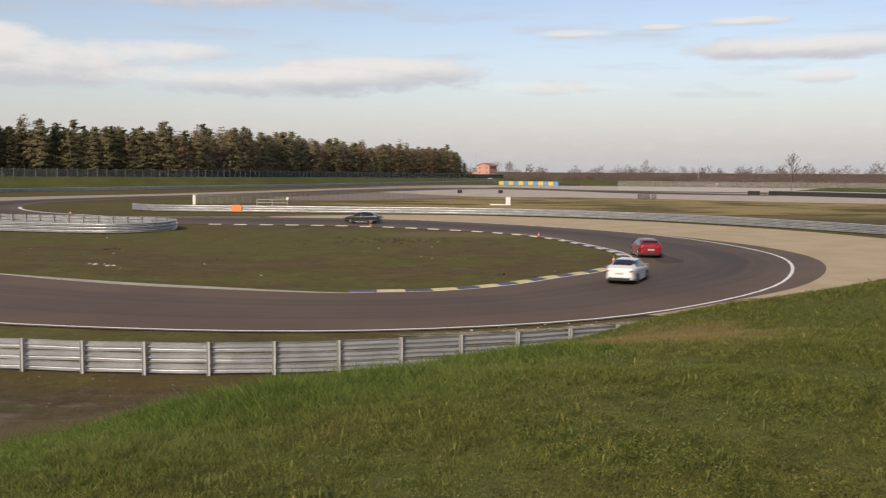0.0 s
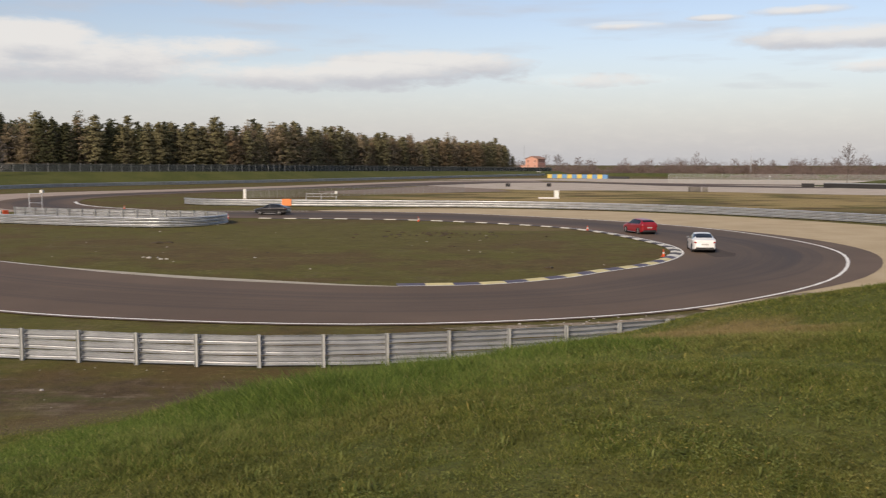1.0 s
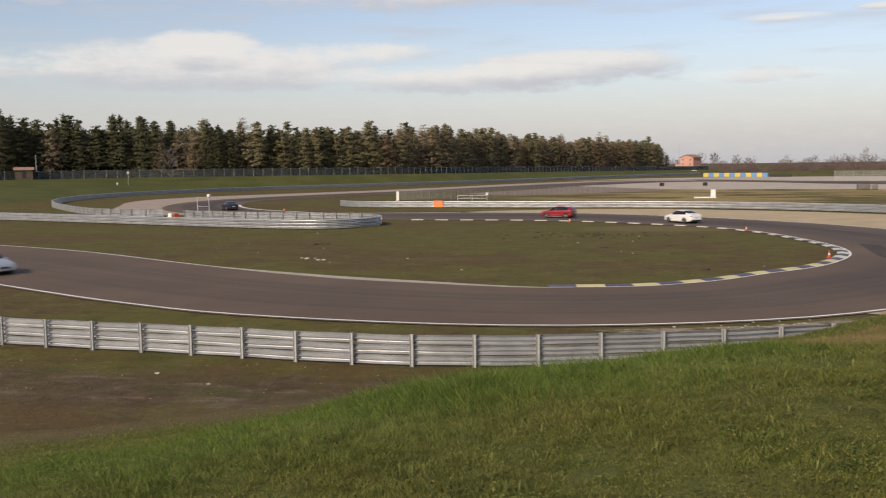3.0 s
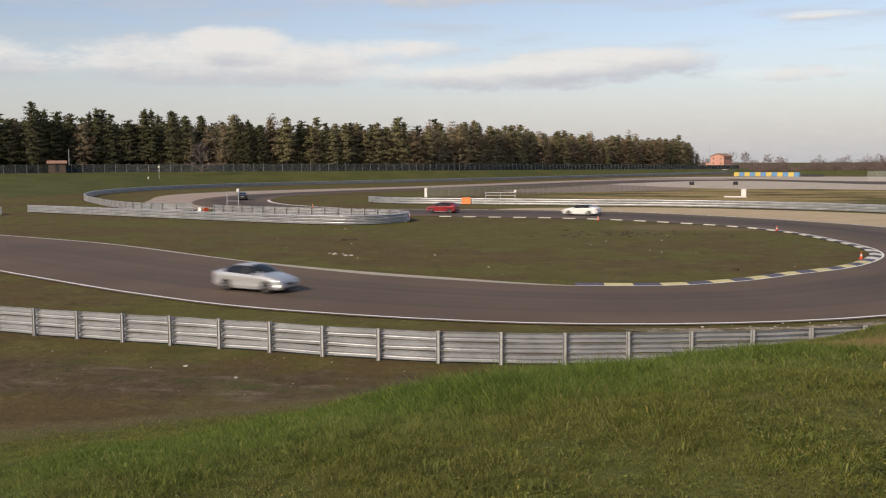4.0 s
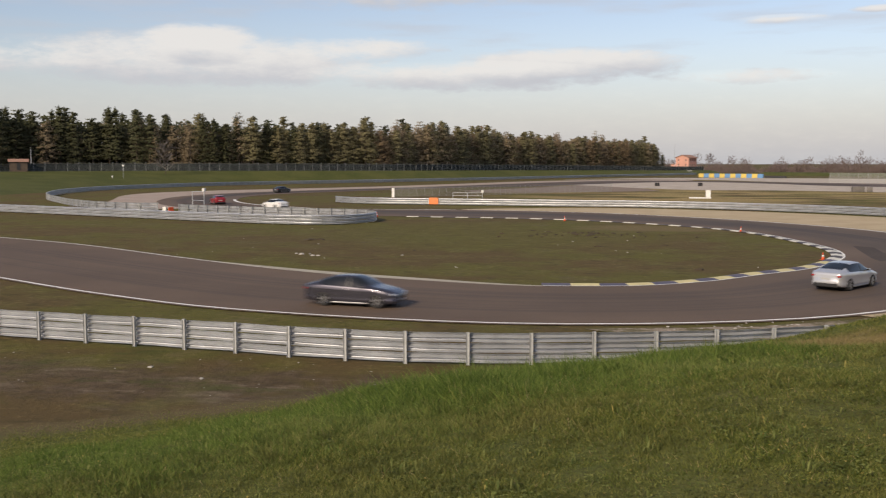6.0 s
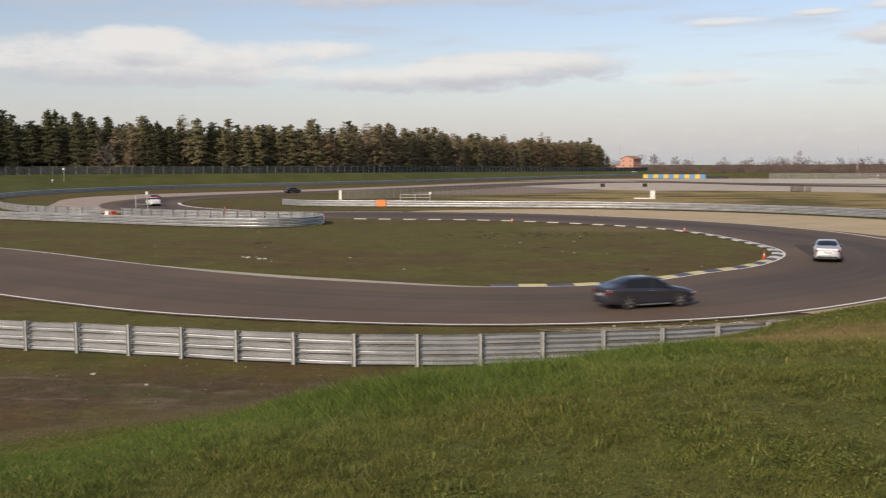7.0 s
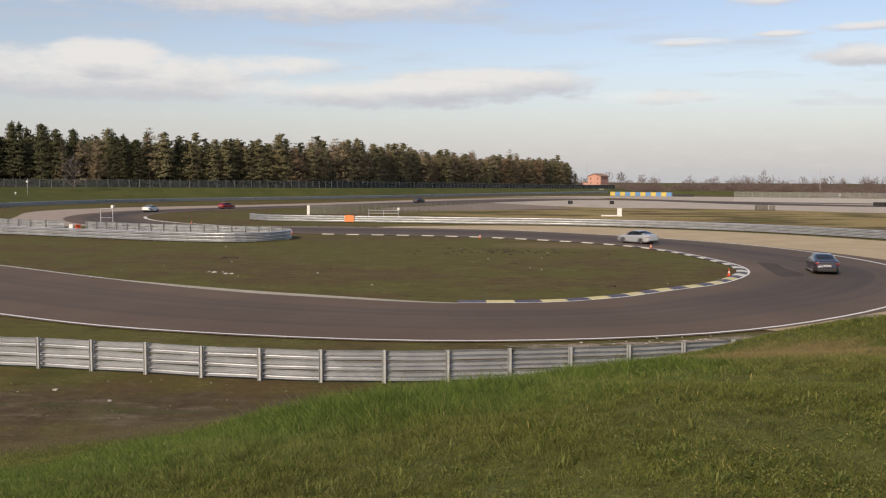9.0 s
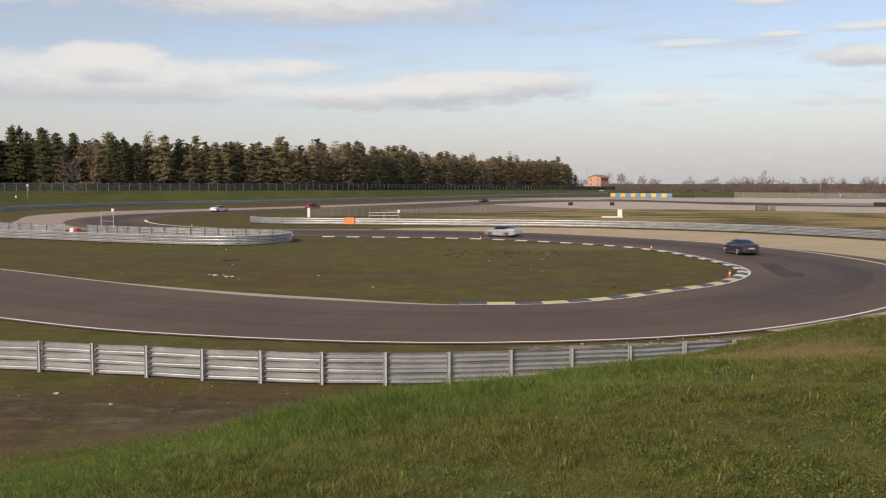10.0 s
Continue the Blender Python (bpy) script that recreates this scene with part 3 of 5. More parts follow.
# ---- grass bank behind the track ----
FOOT = [(-230, 75), (-170, 112), (-128, 150), (-124, 185), (-128, 222), (-126, 252), (-116, 274), (-97, 298), (-70, 338), (-34, 420), (14, 515), (50, 590)]
CREST = [(-330, 150), (-250, 190), (-190, 232), (-174, 256), (-156, 273), (-136, 286), (-122, 300), (-108, 314), (-79, 353), (-46, 438), (6, 542), (42, 615)]
both = spline([(*p, *q) for p, q in zip(FOOT, CREST)], 4.0)
foot, base = both[:, :2], both[:, 2:]
out_v = side_of(base)
fall = np.interp(base[:, 1], [200, 280, 430, 560, 640], [1.0, 1.0, 0.80, 0.55, 0.45])
prof = [(0, -0.05), (0.15, 0.12), (0.4, 0.42), (0.68, 0.78), (0.88, 0.95), (1.0, 1.0)]
bverts, bfaces = [], []
for i, p in enumerate(base):
    for s, h in prof:
        q = foot[i] + (p - foot[i]) * s
        bverts.append((q[0], q[1], 3.9 * h * fall[i] + (0.08 * math.sin(i * 0.7 + 9 * s) if 0 < s < 1 else 0)))
    for d, h in ((4, 1.0), (40, 0.93), (160, 0.85)):
        bverts.append((p[0] + out_v[i][0] * d, p[1] + out_v[i][1] * d, 3.9 * h * fall[i]))
w = len(prof) + 3
bfaces = [(i * w + j, (i + 1) * w + j, (i + 1) * w + j + 1, i * w + j + 1) for i in range(len(base) - 1) for j in range(w - 1)]
k = Nodes("bank_grass")
bg = k.mix(k.ramp(k.noise(0.12, 5), 0.35, 0.65), (0.060, 0.072, 0.018), (0.086, 0.092, 0.026))
bg = k.mix(k.math("MULTIPLY", k.ramp(k.noise(1.2, 5, 0.65), 0.45, 0.75), 0.5), bg, (0.12, 0.108, 0.045))
BANKGRASS = k.done(bg, 0.95, 0, k.noise(3.0, 4), 0.6, 0.1, 0.15)
bank = tagged(new("embankment", mesh_from("embankment", bverts, bfaces, BANKGRASS, smooth=True)), "long green grass embankment below the wood", "embankment", kind="structure")


# ---- guard rails ----
WAVE = [(1.75 * d_, 0.97 * z_) for d_, z_ in [(0.0, -0.155), (0.03, -0.14), (0.075, -0.105), (0.08, -0.07), (0.045, -0.03), (0.0, -0.005), (0.0, 0.005), (0.045, 0.03), (0.08, 0.07), (0.075, 0.105),
        (0.03, 0.14), (0.0, 0.155)]]


def beam_mesh(line, zc, side, back=0.0):
    """A W-shaped beam along a line, open at the back, with a little thickness."""
    sv = side_of(line) * side
    vs, fs = [], []
    full = WAVE + [(d - 0.012, z) for d, z in WAVE[::-1]]
    n = len(full)
    for i, p in enumerate(line):
        sag = 0.008 * math.sin(i * 1.7 + zc * 9)
        for d, z in full:
            vs.append((p[0] + sv[i][0] * (d + back + sag), p[1] + sv[i][1] * (d + back + sag), zc + z + sag))
    for i in range(len(line) - 1):
        for j in range(n):
            fs.append((i * n + j, i * n + (j + 1) % n, (i + 1) * n + (j + 1) % n, (i + 1) * n + j))
    fs += [tuple(range(n)), tuple(range((len(line) - 1) * n, len(line) * n))]
    return mesh_from("beam", vs, fs, STEEL)


def post_mesh(h):
    bm = bmesh.new()
    box(bm, -0.055, 0.055, -0.008, 0.008, -0.1, h)
    box(bm, -0.055, -0.045, -0.05, 0.05, -0.1, h)
    box(bm, 0.045, 0.055, -0.05, 0.05, -0.1, h)
    return bm_mesh("post", bm, DARKSTEEL)


def guard_rail(points, gap, rows, h, side, label, group="guard rails round the track", through_post=None):
    """Posts on the line, beams on the side given (1: left of the way); one post stands at through_post."""
    line = spline(points, gap)
    if through_post:
        dense = spline(points, 0.05)
        k0 = int(np.argmin(np.hypot(dense[:, 0] - through_post[0], dense[:, 1] - through_post[1])))
        every = int(round(gap / 0.05))
        line = dense[k0 % every::every]
    ob = tagged(new("guard_rail"), label, "guard rail", group)
    fine = spline(points, 1.0)
    for z in rows:
        part("beam", beam_mesh(fine, z, side, 0.06), STEEL, ob)
    pm = post_mesh(h)
    d = np.gradient(line[:, :2], axis=0)
    for i, p in enumerate(line):
        lean = random.uniform(-0.7, 0.7)
        part("post", pm, DARKSTEEL, ob, m=pose(p[0], p[1], random.uniform(-0.02, 0.01), lean, 0, math.degrees(math.atan2(d[i][1], d[i][0]))))
    return ob


THREE = (0.20, 0.53, 0.86)
NEAR_RAIL = [(-45.6, 36.2), (-34, 33.0), (-23.6, 31.0), (-15.6, 30.1), (-9.2, 29.35), (-5.1, 29.5), (-1.1, 30.4), (2.9, 31.65), (6.5, 33.4), (10, 35.6)]
guard_rail(NEAR_RAIL, 2.0, THREE, 1.04, 1, "three-beam galvanised guard rail with posts in front of the track", through_post=(-9.2, 29.35))
ISLAND = [(-59, 116.3), (-52.2, 113.0), (-46.3, 111.0), (-40.7, 109.6), (-35.5, 108.2), (-31.0, 106.2), (-28.8, 103.2), (-28.3, 99.5), (-29.6, 96.0), (-32.6, 94.0),
          (-37.3, 94.5), (-44.7, 96.8), (-53.4, 100.2), (-62.9, 104), (-73.6, 108.2), (-83.9, 112.1)]
guard_rail(ISLAND, 1.9, THREE, 1.04, 1, "galvanised guard rail bent round the end of the infield")
guard_rail([(-83.6, 106.2), (-96, 111.5), (-112, 119), (-130, 128)], 2.0, THREE, 1.04, -1, "galvanised guard rail ending at a gap on the infield")
guard_rail([(-63.8, 119.6), (-68, 119.4), (-76.6, 123.9), (-84, 130.6), (-92, 139.5), (-100, 149), (-108, 161), (-117, 180), (-122, 203), (-121, 224), (-117, 245),
            (-108, 266), (-97, 284), (-80, 312), (-58, 352), (-36, 400), (-14, 450), (8, 494), (30, 542)], 2.4, THREE, 1.04, -1, "long galvanised guard rail round the gravel of the far loop")
guard_rail(RAIL_FAR, 2.0, THREE, 1.04, -1, "galvanised guard rail along the far gravel trap")

FARASPHALT = gravel_material("far_asphalt", (0.082, 0.062, 0.052), (0.110, 0.086, 0.074))
sheet("far_track", [(-46, 246), (-29, 262), (-12, 296), (6, 326), (24, 330), (40, 308), (52, 284), (72, 268), (90, 262), (92, 276), (74, 292), (56, 312), (46, 332), (24, 350), (2, 356), (-20, 334), (-38, 288)], 0.014, FARASPHALT)

patch = sheet("asphalt_patch", [(16.1, 78.2), (17.3, 77.3), (17.0, 72.4), (17.4, 68.9), (16.7, 66.8), (15.3, 66.3), (15.5, 71.3)], 0.0225, gravel_material("tarred_asphalt", (0.070, 0.056, 0.048), (0.086, 0.070, 0.060)))
tagged(patch, "dark tarred repair patch in the asphalt", "road patch")


# ---- cars ----
# station along the car: x, half width, sill, belt, roof, half width of roof
SEDAN = [(-2.32, 0.60, 0.42, 0.80, 0.82, 0.42), (-2.28, 0.74, 0.30, 0.94, 0.97, 0.52), (-2.05, 0.84, 0.24, 0.99, 1.03, 0.58), (-1.75, 0.875, 0.20, 1.00, 1.115, 0.60),
         (-1.35, 0.885, 0.19, 0.99, 1.255, 0.60), (-0.85, 0.89, 0.18, 0.97, 1.395, 0.60), (-0.30, 0.89, 0.18, 0.95, 1.435, 0.62), (0.15, 0.89, 0.18, 0.93, 1.42, 0.62),
         (0.50, 0.89, 0.18, 0.92, 1.33, 0.62), (0.85, 0.89, 0.18, 0.92, 1.15, 0.63), (1.15, 0.885, 0.18, 0.905, 0.985, 0.64), (1.50, 0.875, 0.18, 0.85, 0.915, 0.62),
         (1.90, 0.85, 0.19, 0.76, 0.84, 0.58), (2.15, 0.79, 0.20, 0.68, 0.75, 0.52), (2.28, 0.68, 0.24, 0.60, 0.66, 0.44), (2.32, 0.56, 0.30, 0.50, 0.52, 0.36)]
HATCH = [(-2.14, 0.62, 0.42, 0.86, 0.90, 0.46), (-2.10, 0.76, 0.30, 1.00, 1.06, 0.54), (-1.95, 0.85, 0.24, 1.02, 1.20, 0.58), (-1.70, 0.88, 0.20, 1.01, 1.33, 0.60),
         (-1.35, 0.89, 0.19, 1.00, 1.40, 0.61), (-0.85, 0.89, 0.18, 0.98, 1.44, 0.62), (-0.30, 0.89, 0.18, 0.96, 1.455, 0.62), (0.10, 0.89, 0.18, 0.94, 1.43, 0.62),
         (0.45, 0.89, 0.18, 0.93, 1.34, 0.62), (0.80, 0.89, 0.18, 0.92, 1.16, 0.63), (1.05, 0.885, 0.18, 0.905, 0.99, 0.64), (1.40, 0.875, 0.18, 0.85, 0.92, 0.62),
         (1.75, 0.85, 0.19, 0.77, 0.85, 0.58), (1.98, 0.79, 0.20, 0.68, 0.75, 0.52), (2.10, 0.68, 0.24, 0.60, 0.66, 0.44), (2.15, 0.56, 0.30, 0.50, 0.52, 0.36)]


def wheel_mesh_tyre():
    bm = bmesh.new()
    ring = [(0.215, 0.095), (0.235, 0.11), (0.30, 0.112), (0.322, 0.09), (0.327, 0.05), (0.327, -0.05), (0.322, -0.09), (0.30, -0.112), (0.235, -0.11), (0.215, -0.095)]
    n = 28
    rows = [[bm.verts.new((r * math.cos(2 * math.pi * i / n), w, r * math.sin(2 * math.pi * i / n))) for r, w in ring] for i in range(n)]
    for i in range(n):
        for j in range(len(ring)):
            bm.faces.new((rows[i][j], rows[i][(j + 1) % len(ring)], rows[(i + 1) % n][(j + 1) % len(ring)], rows[(i + 1) % n][j]))
    return bm


def wheel_mesh_rim():
    bm = bmesh.new()
    m = Matrix.Rotation(math.pi / 2, 4, "X")
    bmesh.ops.create_cone(bm, cap_ends=False, segments=28, radius1=0.222, radius2=0.222, depth=0.19, matrix=m)
    bmesh.ops.create_cone(bm, cap_ends=True, segments=14, radius1=0.055, radius2=0.055, depth=0.17, matrix=m)
    for k in range(5):
        a = 2 * math.pi * k / 5
        for s in (-0.13, 0.13):
            p0 = Vector((0.04 * math.cos(a), 0.075, 0.04 * math.sin(a)))
            p1 = Vector((0.216 * math.cos(a + s), 0.08, 0.216 * math.sin(a + s)))
            tube(bm, p0, p1, 0.018, 0.02, 6)
            tube(bm, Vector((p0.x, -p0.y, p0.z)), Vector((p1.x, -p1.y, p1.z)), 0.018, 0.02, 6)
    return bm


def make_car(label, paint, stations, glass_cut, axles):
    ob = tagged(new("car"), label, "car", "cars lapping the track")
    line = spline(stations, 0.06)
    # spline() samples by the first two columns, so take x evenly from it
    n = len(line)
    ring_n = 15
    f_ax, r_ax = axles
    grid = []
    for x, w, zs, zb, zr, wr in line:
        zm = zs + (zb - zs) * 0.45
        half = [(0.0, zs), (w * 0.70, zs), (w * 0.93, zs + 0.02), (w * 0.985, zs + 0.10), (w * 0.985, zs + 0.20), (w * 0.955, zm), (w * 0.998, zm + (zb - zm) * 0.45), (w * 0.985, zb - 0.07),
                (w * 0.945, zb)]
        up = max(0.0, zr - zb)
        half += [(w * 0.945 + (wr - w * 0.945) * 0.30, zb + up * 0.32), (w * 0.945 + (wr - w * 0.945) * 0.62, zb + up * 0.62), (wr * 0.99, zb + up * 0.84),
                 (wr * 0.88, zb + up * 0.94), (wr * 0.5, zr - 0.008), (0.0, zr)]
        grid.append([(x, y, z) for y, z in half])

    def group(i, j):
        x = 0.5 * (grid[i][0][0] + grid[i + 1][0][0])
        up = line[i][4] - line[i][3]
        z = 0.25 * (grid[i][j][2] + grid[i + 1][j][2] + grid[i][j + 1][2] + grid[i + 1][j + 1][2])
        if j <= 4 and min(math.hypot(x - a, z - 0.325) for a in axles) < 0.37:
            return None
        if j <= 1:
            return "underbody"
        r0, r1, w0, w1 = glass_cut
        if 8 <= j <= 10 and up > 0.20 and r0 + 0.30 < x < w1 - 0.25:
            return ("side_window_front" if x > 0.02 else "side_window_rear") if abs(x - 0.02) > 0.05 else "pillar"
        if j >= 11 and w0 < x < w1:
            return "windscreen"
        if j >= 11 and r0 < x < r1:
            return "rear_window"
        return "body"

    buckets = {}
    for i in range(n - 1):
        for j in range(ring_n - 1):
            g = group(i, j)
            if g:
                buckets.setdefault(g, []).append((i, j))
    mats = {"body": paint, "underbody": TRIM, "pillar": TRIM, "windscreen": GLASS, "rear_window": GLASS, "side_window_front": GLASS, "side_window_rear": GLASS}
    for g, cells in buckets.items():
        sides = (1, -1) if g.startswith("side") or g == "pillar" else (0,)
        for sgn in sides:
            bm = bmesh.new()
            pool = {}

            def vert(i, j, s):
                x, y, z = grid[i][j]
                key = (i, j, 0 if y == 0 else s)
                if key not in pool:
                    pool[key] = bm.verts.new((x, y * s, z))
                return pool[key]

            for s in ((1, -1) if sgn == 0 else (sgn,)):
                for i, j in cells:
                    q = [vert(i, j, s), vert(i + 1, j, s), vert(i + 1, j + 1, s), vert(i, j + 1, s)]
                    bm.faces.new(q if s > 0 else q[::-1])
            if g == "body":
                for i in (0, n - 1):
                    loop = [vert(i, j, 1) for j in range(1, ring_n)] + [vert(i, j, -1) for j in range(ring_n - 2, 0, -1)]
                    bm.faces.new(loop if i else loop[::-1])
            bmesh.ops.recalc_face_normals(bm, faces=bm.faces[:])
            part(g if g not in ("side_window_front", "side_window_rear") else "side_window", bm, mats[g], ob, smooth=True)
    # dark wheel housings
    for a in axles:
        bm = bmesh.new()
        bmesh.ops.create_cone(bm, cap_ends=True, segments=24, radius1=0.375, radius2=0.375, depth=1.52, matrix=Matrix.Translation((a, 0, 0.335)) @ Matrix.Rotation(math.pi / 2, 4, "X"))
        part("wheel_housing", bm, TRIM, ob)
    tyre, rim = bm_mesh("tyre", wheel_mesh_tyre(), TYRE, True), bm_mesh("rim", wheel_mesh_rim(), RIM)
    for a in axles:
        for s in (1, -1):
            wh = part("wheel", tyre, TYRE, ob, m=pose(a, s * 0.785, 0.327))
            part("rim", rim, RIM, wh)
    nose, tail = line[-1][0], line[0][0]
    for s in (1, -1):
        y = s * 0.60
        bm = bmesh.new()
        bmesh.ops.create_uvsphere(bm, u_segments=14, v_segments=8, radius=1.0, matrix=Matrix.Translation((nose - 0.20, s * 0.62, 0.635)) @ Matrix.Rotation(-s * 0.45, 4, "Z") @ Matrix.Diagonal((0.14, 0.20, 0.065, 1)))
        part("headlight", bm, CLEARLAMP, ob, smooth=True)
        bm = bmesh.new()
        bmesh.ops.create_uvsphere(bm, u_segments=14, v_segments=8, radius=1.0, matrix=Matrix.Translation((tail + 0.13, s * 0.58, 0.80)) @ Matrix.Rotation(s * 0.4, 4, "Z") @ Matrix.Diagonal((0.12, 0.25, 0.085, 1)))
        part("tail_light", bm, REDLAMP, ob, smooth=True)
        bm = box_bm(-0.08, 0.08, -0.085, 0.085, -0.055, 0.055, bevel=0.03)
        mir = part("wing_mirror", bm, paint, ob, m=pose(0.72, s * 0.93, 0.98))
        part("mirror_glass", box_bm(-0.090, -0.082, -0.07, 0.07, -0.045, 0.045), GLASS, mir)
        part("door_handle", box_bm(-0.10, 0.10, -0.015, 0.015, -0.012, 0.012, bevel=0.008), RIM, ob, m=pose(-0.12, s * 0.892, 0.83))
        # alloy colour on the skirt takes the place of the sill's bright reflection
        part("side_skirt", box_bm(-0.85, 0.88, -0.02, 0.03, -0.03, 0.03, bevel=0.01), RIM, ob, "sill skirt with its highlight put into a pale alloy colour", m=pose(0.02, s * 0.872, 0.20))
        part("exhaust", tube(bmesh.new(), (tail + 0.16, s * 0.5, 0.30), (tail + 0.01, s * 0.5, 0.30), 0.045, 0.05, 10), RIM, ob)
    part("grille", box_bm(nose - 0.10, nose + 0.012, -0.36, 0.36, 0.40, 0.56, bevel=0.02), TRIM, ob)
    part("air_intake", box_bm(nose - 0.12, nose - 0.005, -0.52, 0.52, 0.255, 0.34, bevel=0.02), TRIM, ob)
    part("rear_diffuser", box_bm(tail - 0.006, tail + 0.16, -0.66, 0.66, 0.23, 0.43, bevel=0.03), TRIM, ob)
    part("number_plate", box_bm(tail - 0.014, tail + 0.03, -0.26, 0.26, 0.60, 0.71, bevel=0.004), PLATE, ob)
    part("number_plate", box_bm(nose - 0.02, nose + 0.024, -0.26, 0.26, 0.34, 0.43, bevel=0.004), PLATE, ob)
    return ob


SED_GLASS, HAT_GLASS = (-1.72, -0.88, 0.22, 1.10), (-1.98, -1.62, 0.15, 1.02)
SED_AX, HAT_AX = (1.42, -1.28), (1.30, -1.38)
car_black = make_car("glossy black sedan running ahead on the track", paint_material("black_paint", (0.006, 0.006, 0.007)), SEDAN, SED_GLASS, SED_AX)
car_red = make_car("bright red hatchback running on the track", paint_material("red_paint", (0.22, 0.007, 0.014)), HATCH, HAT_GLASS, HAT_AX)
car_white = make_car("white four-door coupe running on the track", paint_material("white_paint", (0.70, 0.70, 0.69)), SEDAN, SED_GLASS, SED_AX)
car_silver = make_car("silver metallic four-door coupe running on the track", paint_material("silver_paint", (0.52, 0.53, 0.55), 0.50, 0.28), SEDAN, SED_GLASS, SED_AX)
car_grey = make_car("dark grey metallic sedan running on the track", paint_material("grey_paint", (0.062, 0.060, 0.078), 0.60, 0.24), SEDAN, SED_GLASS, SED_AX)


# ---- painted kerb ----
def kerb_block():
    """One block, 1.5 m long and 1.2 m wide, falling to the track side (-y)."""
    vs = [(-0.745, 0, 0.0), (0.745, 0, 0.0), (0.745, -0.78, 0.0), (-0.745, -0.78, 0.0), (-0.745, 0, 0.015), (0.745, 0, 0.015), (0.745, -0.45, 0.075), (-0.745, -0.45, 0.075),
          (0.745, -0.78, 0.05), (-0.745, -0.78, 0.05)]
    return vs, [(4, 5, 6, 7), (7, 6, 8, 9), (9, 8, 2, 3), (0, 4, 7, 9, 3), (1, 2, 8, 6, 5), (0, 1, 5, 4)]


def kerb():
    thing = tagged(new("kerb"), "painted kerb of cream and blue blocks round the bend", "kerb", kind="structure")
    vs, fs = kerb_block()
    cream, blue = mesh_from("kerb_block", vs, fs, KERB_CREAM), mesh_from("kerb_block", vs, fs, KERB_BLUE)
    white, dark = mesh_from("kerb_block", vs, fs, KERB_WHITE), mesh_from("kerb_block", vs, fs, KERB_DARK)
    line = spline([tuple(p) for p in inner[n_kerb0:n_kerb1 + 1:3]], 0.1)[7::15]
    d = np.gradient(line, axis=0)
    for i, p in enumerate(line):
        a = math.degrees(math.atan2(d[i][1], d[i][0])) + 180
        far = p[1] > 66
        # on the far side dark blocks are put in for the gaps between white ones
        part("kerb_block", (white if far else cream) if i % 2 else (dark if far else blue), KERB_BLUE, thing, m=pose(p[0], p[1], 0.022, 0, 0, a))
    edge = spline([tuple(p) for p in inner[n_kerb0:n_kerb1 + 1:3]], 1.5)
    sv = side_of(edge)
    strip("kerb_edge_line", edge - sv * 0.02, edge - sv * 0.16, 0.042, LINE, uvs=False)


kerb()


# ---- cones ----
def cone_thing(x, y, s=1.0):
    ob = tagged(new("traffic_cone"), "orange and white traffic cone on the infield edge", "traffic cone", "cones along the bend")
    part("base", box_bm(-0.19, 0.19, -0.19, 0.19, 0.0, 0.035, bevel=0.01), CONE_ORANGE, ob)
    part("lower_cone", tube(bmesh.new(), (0, 0, 0.035), (0, 0, 0.28), 0.15, 0.10, 16), CONE_ORANGE, ob, smooth=True)
    part("white_band", tube(bmesh.new(), (0, 0, 0.28), (0, 0, 0.45), 0.10, 0.066, 16), WHITE, ob, "white reflective band", smooth=True)
    part("tip", tube(bmesh.new(), (0, 0, 0.45), (0, 0, 0.70), 0.066, 0.02, 16), CONE_ORANGE, ob, smooth=True)
    ob.matrix_basis = pose(x, y, 0.03) @ Matrix.Scale(0.74, 4)
    return ob


c0 = cone_thing(9.2, 91.9)
for x, y in ((11.9, 66.6), (-8.0, 106.2), (-30.5, 110.2), (-51.5, 132.8)):
    copy_thing(c0, pose(x, y, 0.0, 0, 0, random.uniform(0, 90)))


# ---- small fixtures ----
def white_cabinet():
    ob = tagged(new("marshal_cabinet"), "white cabinet on a low concrete slab in dry grass", "cabinet")
    part("body", box_bm(-0.42, 0.42, -0.4, 0.4, 0.12, 1.42, bevel=0.03), WHITE, ob)
    part("roof", box_bm(-0.48, 0.48, -0.46, 0.46, 1.42, 1.49, bevel=0.02), WHITE, ob)
    part("door", box_bm(-0.36, 0.36, -0.425, -0.402, 0.2, 1.36, bevel=0.01), WHITE, ob)
    part("plinth", box_bm(-0.5, 0.5, -0.45, 0.45, 0.0, 0.12), CONCRETE, ob)
    ob.matrix_basis = pose(12.2, 180, 0)
    slab = tagged(new("concrete_slab", bm_mesh("concrete_slab", box_bm(-2.6, 1.2, -0.5, 0.5, 0, 0.22, bevel=0.02), WHITE)), "low pale concrete slab in the grass", "slab")
    slab.matrix_basis = pose(11.4, 178.6, 0)


white_cabinet()


def camera_post(x, y, h, label, box_w=0.35, z=0.0):
    ob = tagged(new("marker_post"), label, "post", "white posts beside the track")
    part("pole", tube(bmesh.new(), (0, 0, 0), (0, 0, h - 0.3), 0.06, 0.05, 10), STEEL, ob)
    part("box", box_bm(-box_w / 2, box_w / 2, -0.18, 0.18, h - 0.5, h, bevel=0.03), WHITE, ob)
    part("foot", box_bm(-0.2, 0.2, -0.2, 0.2, 0, 0.06), CONCRETE, ob)
    ob.matrix_basis = pose(x, y, z)
    return ob


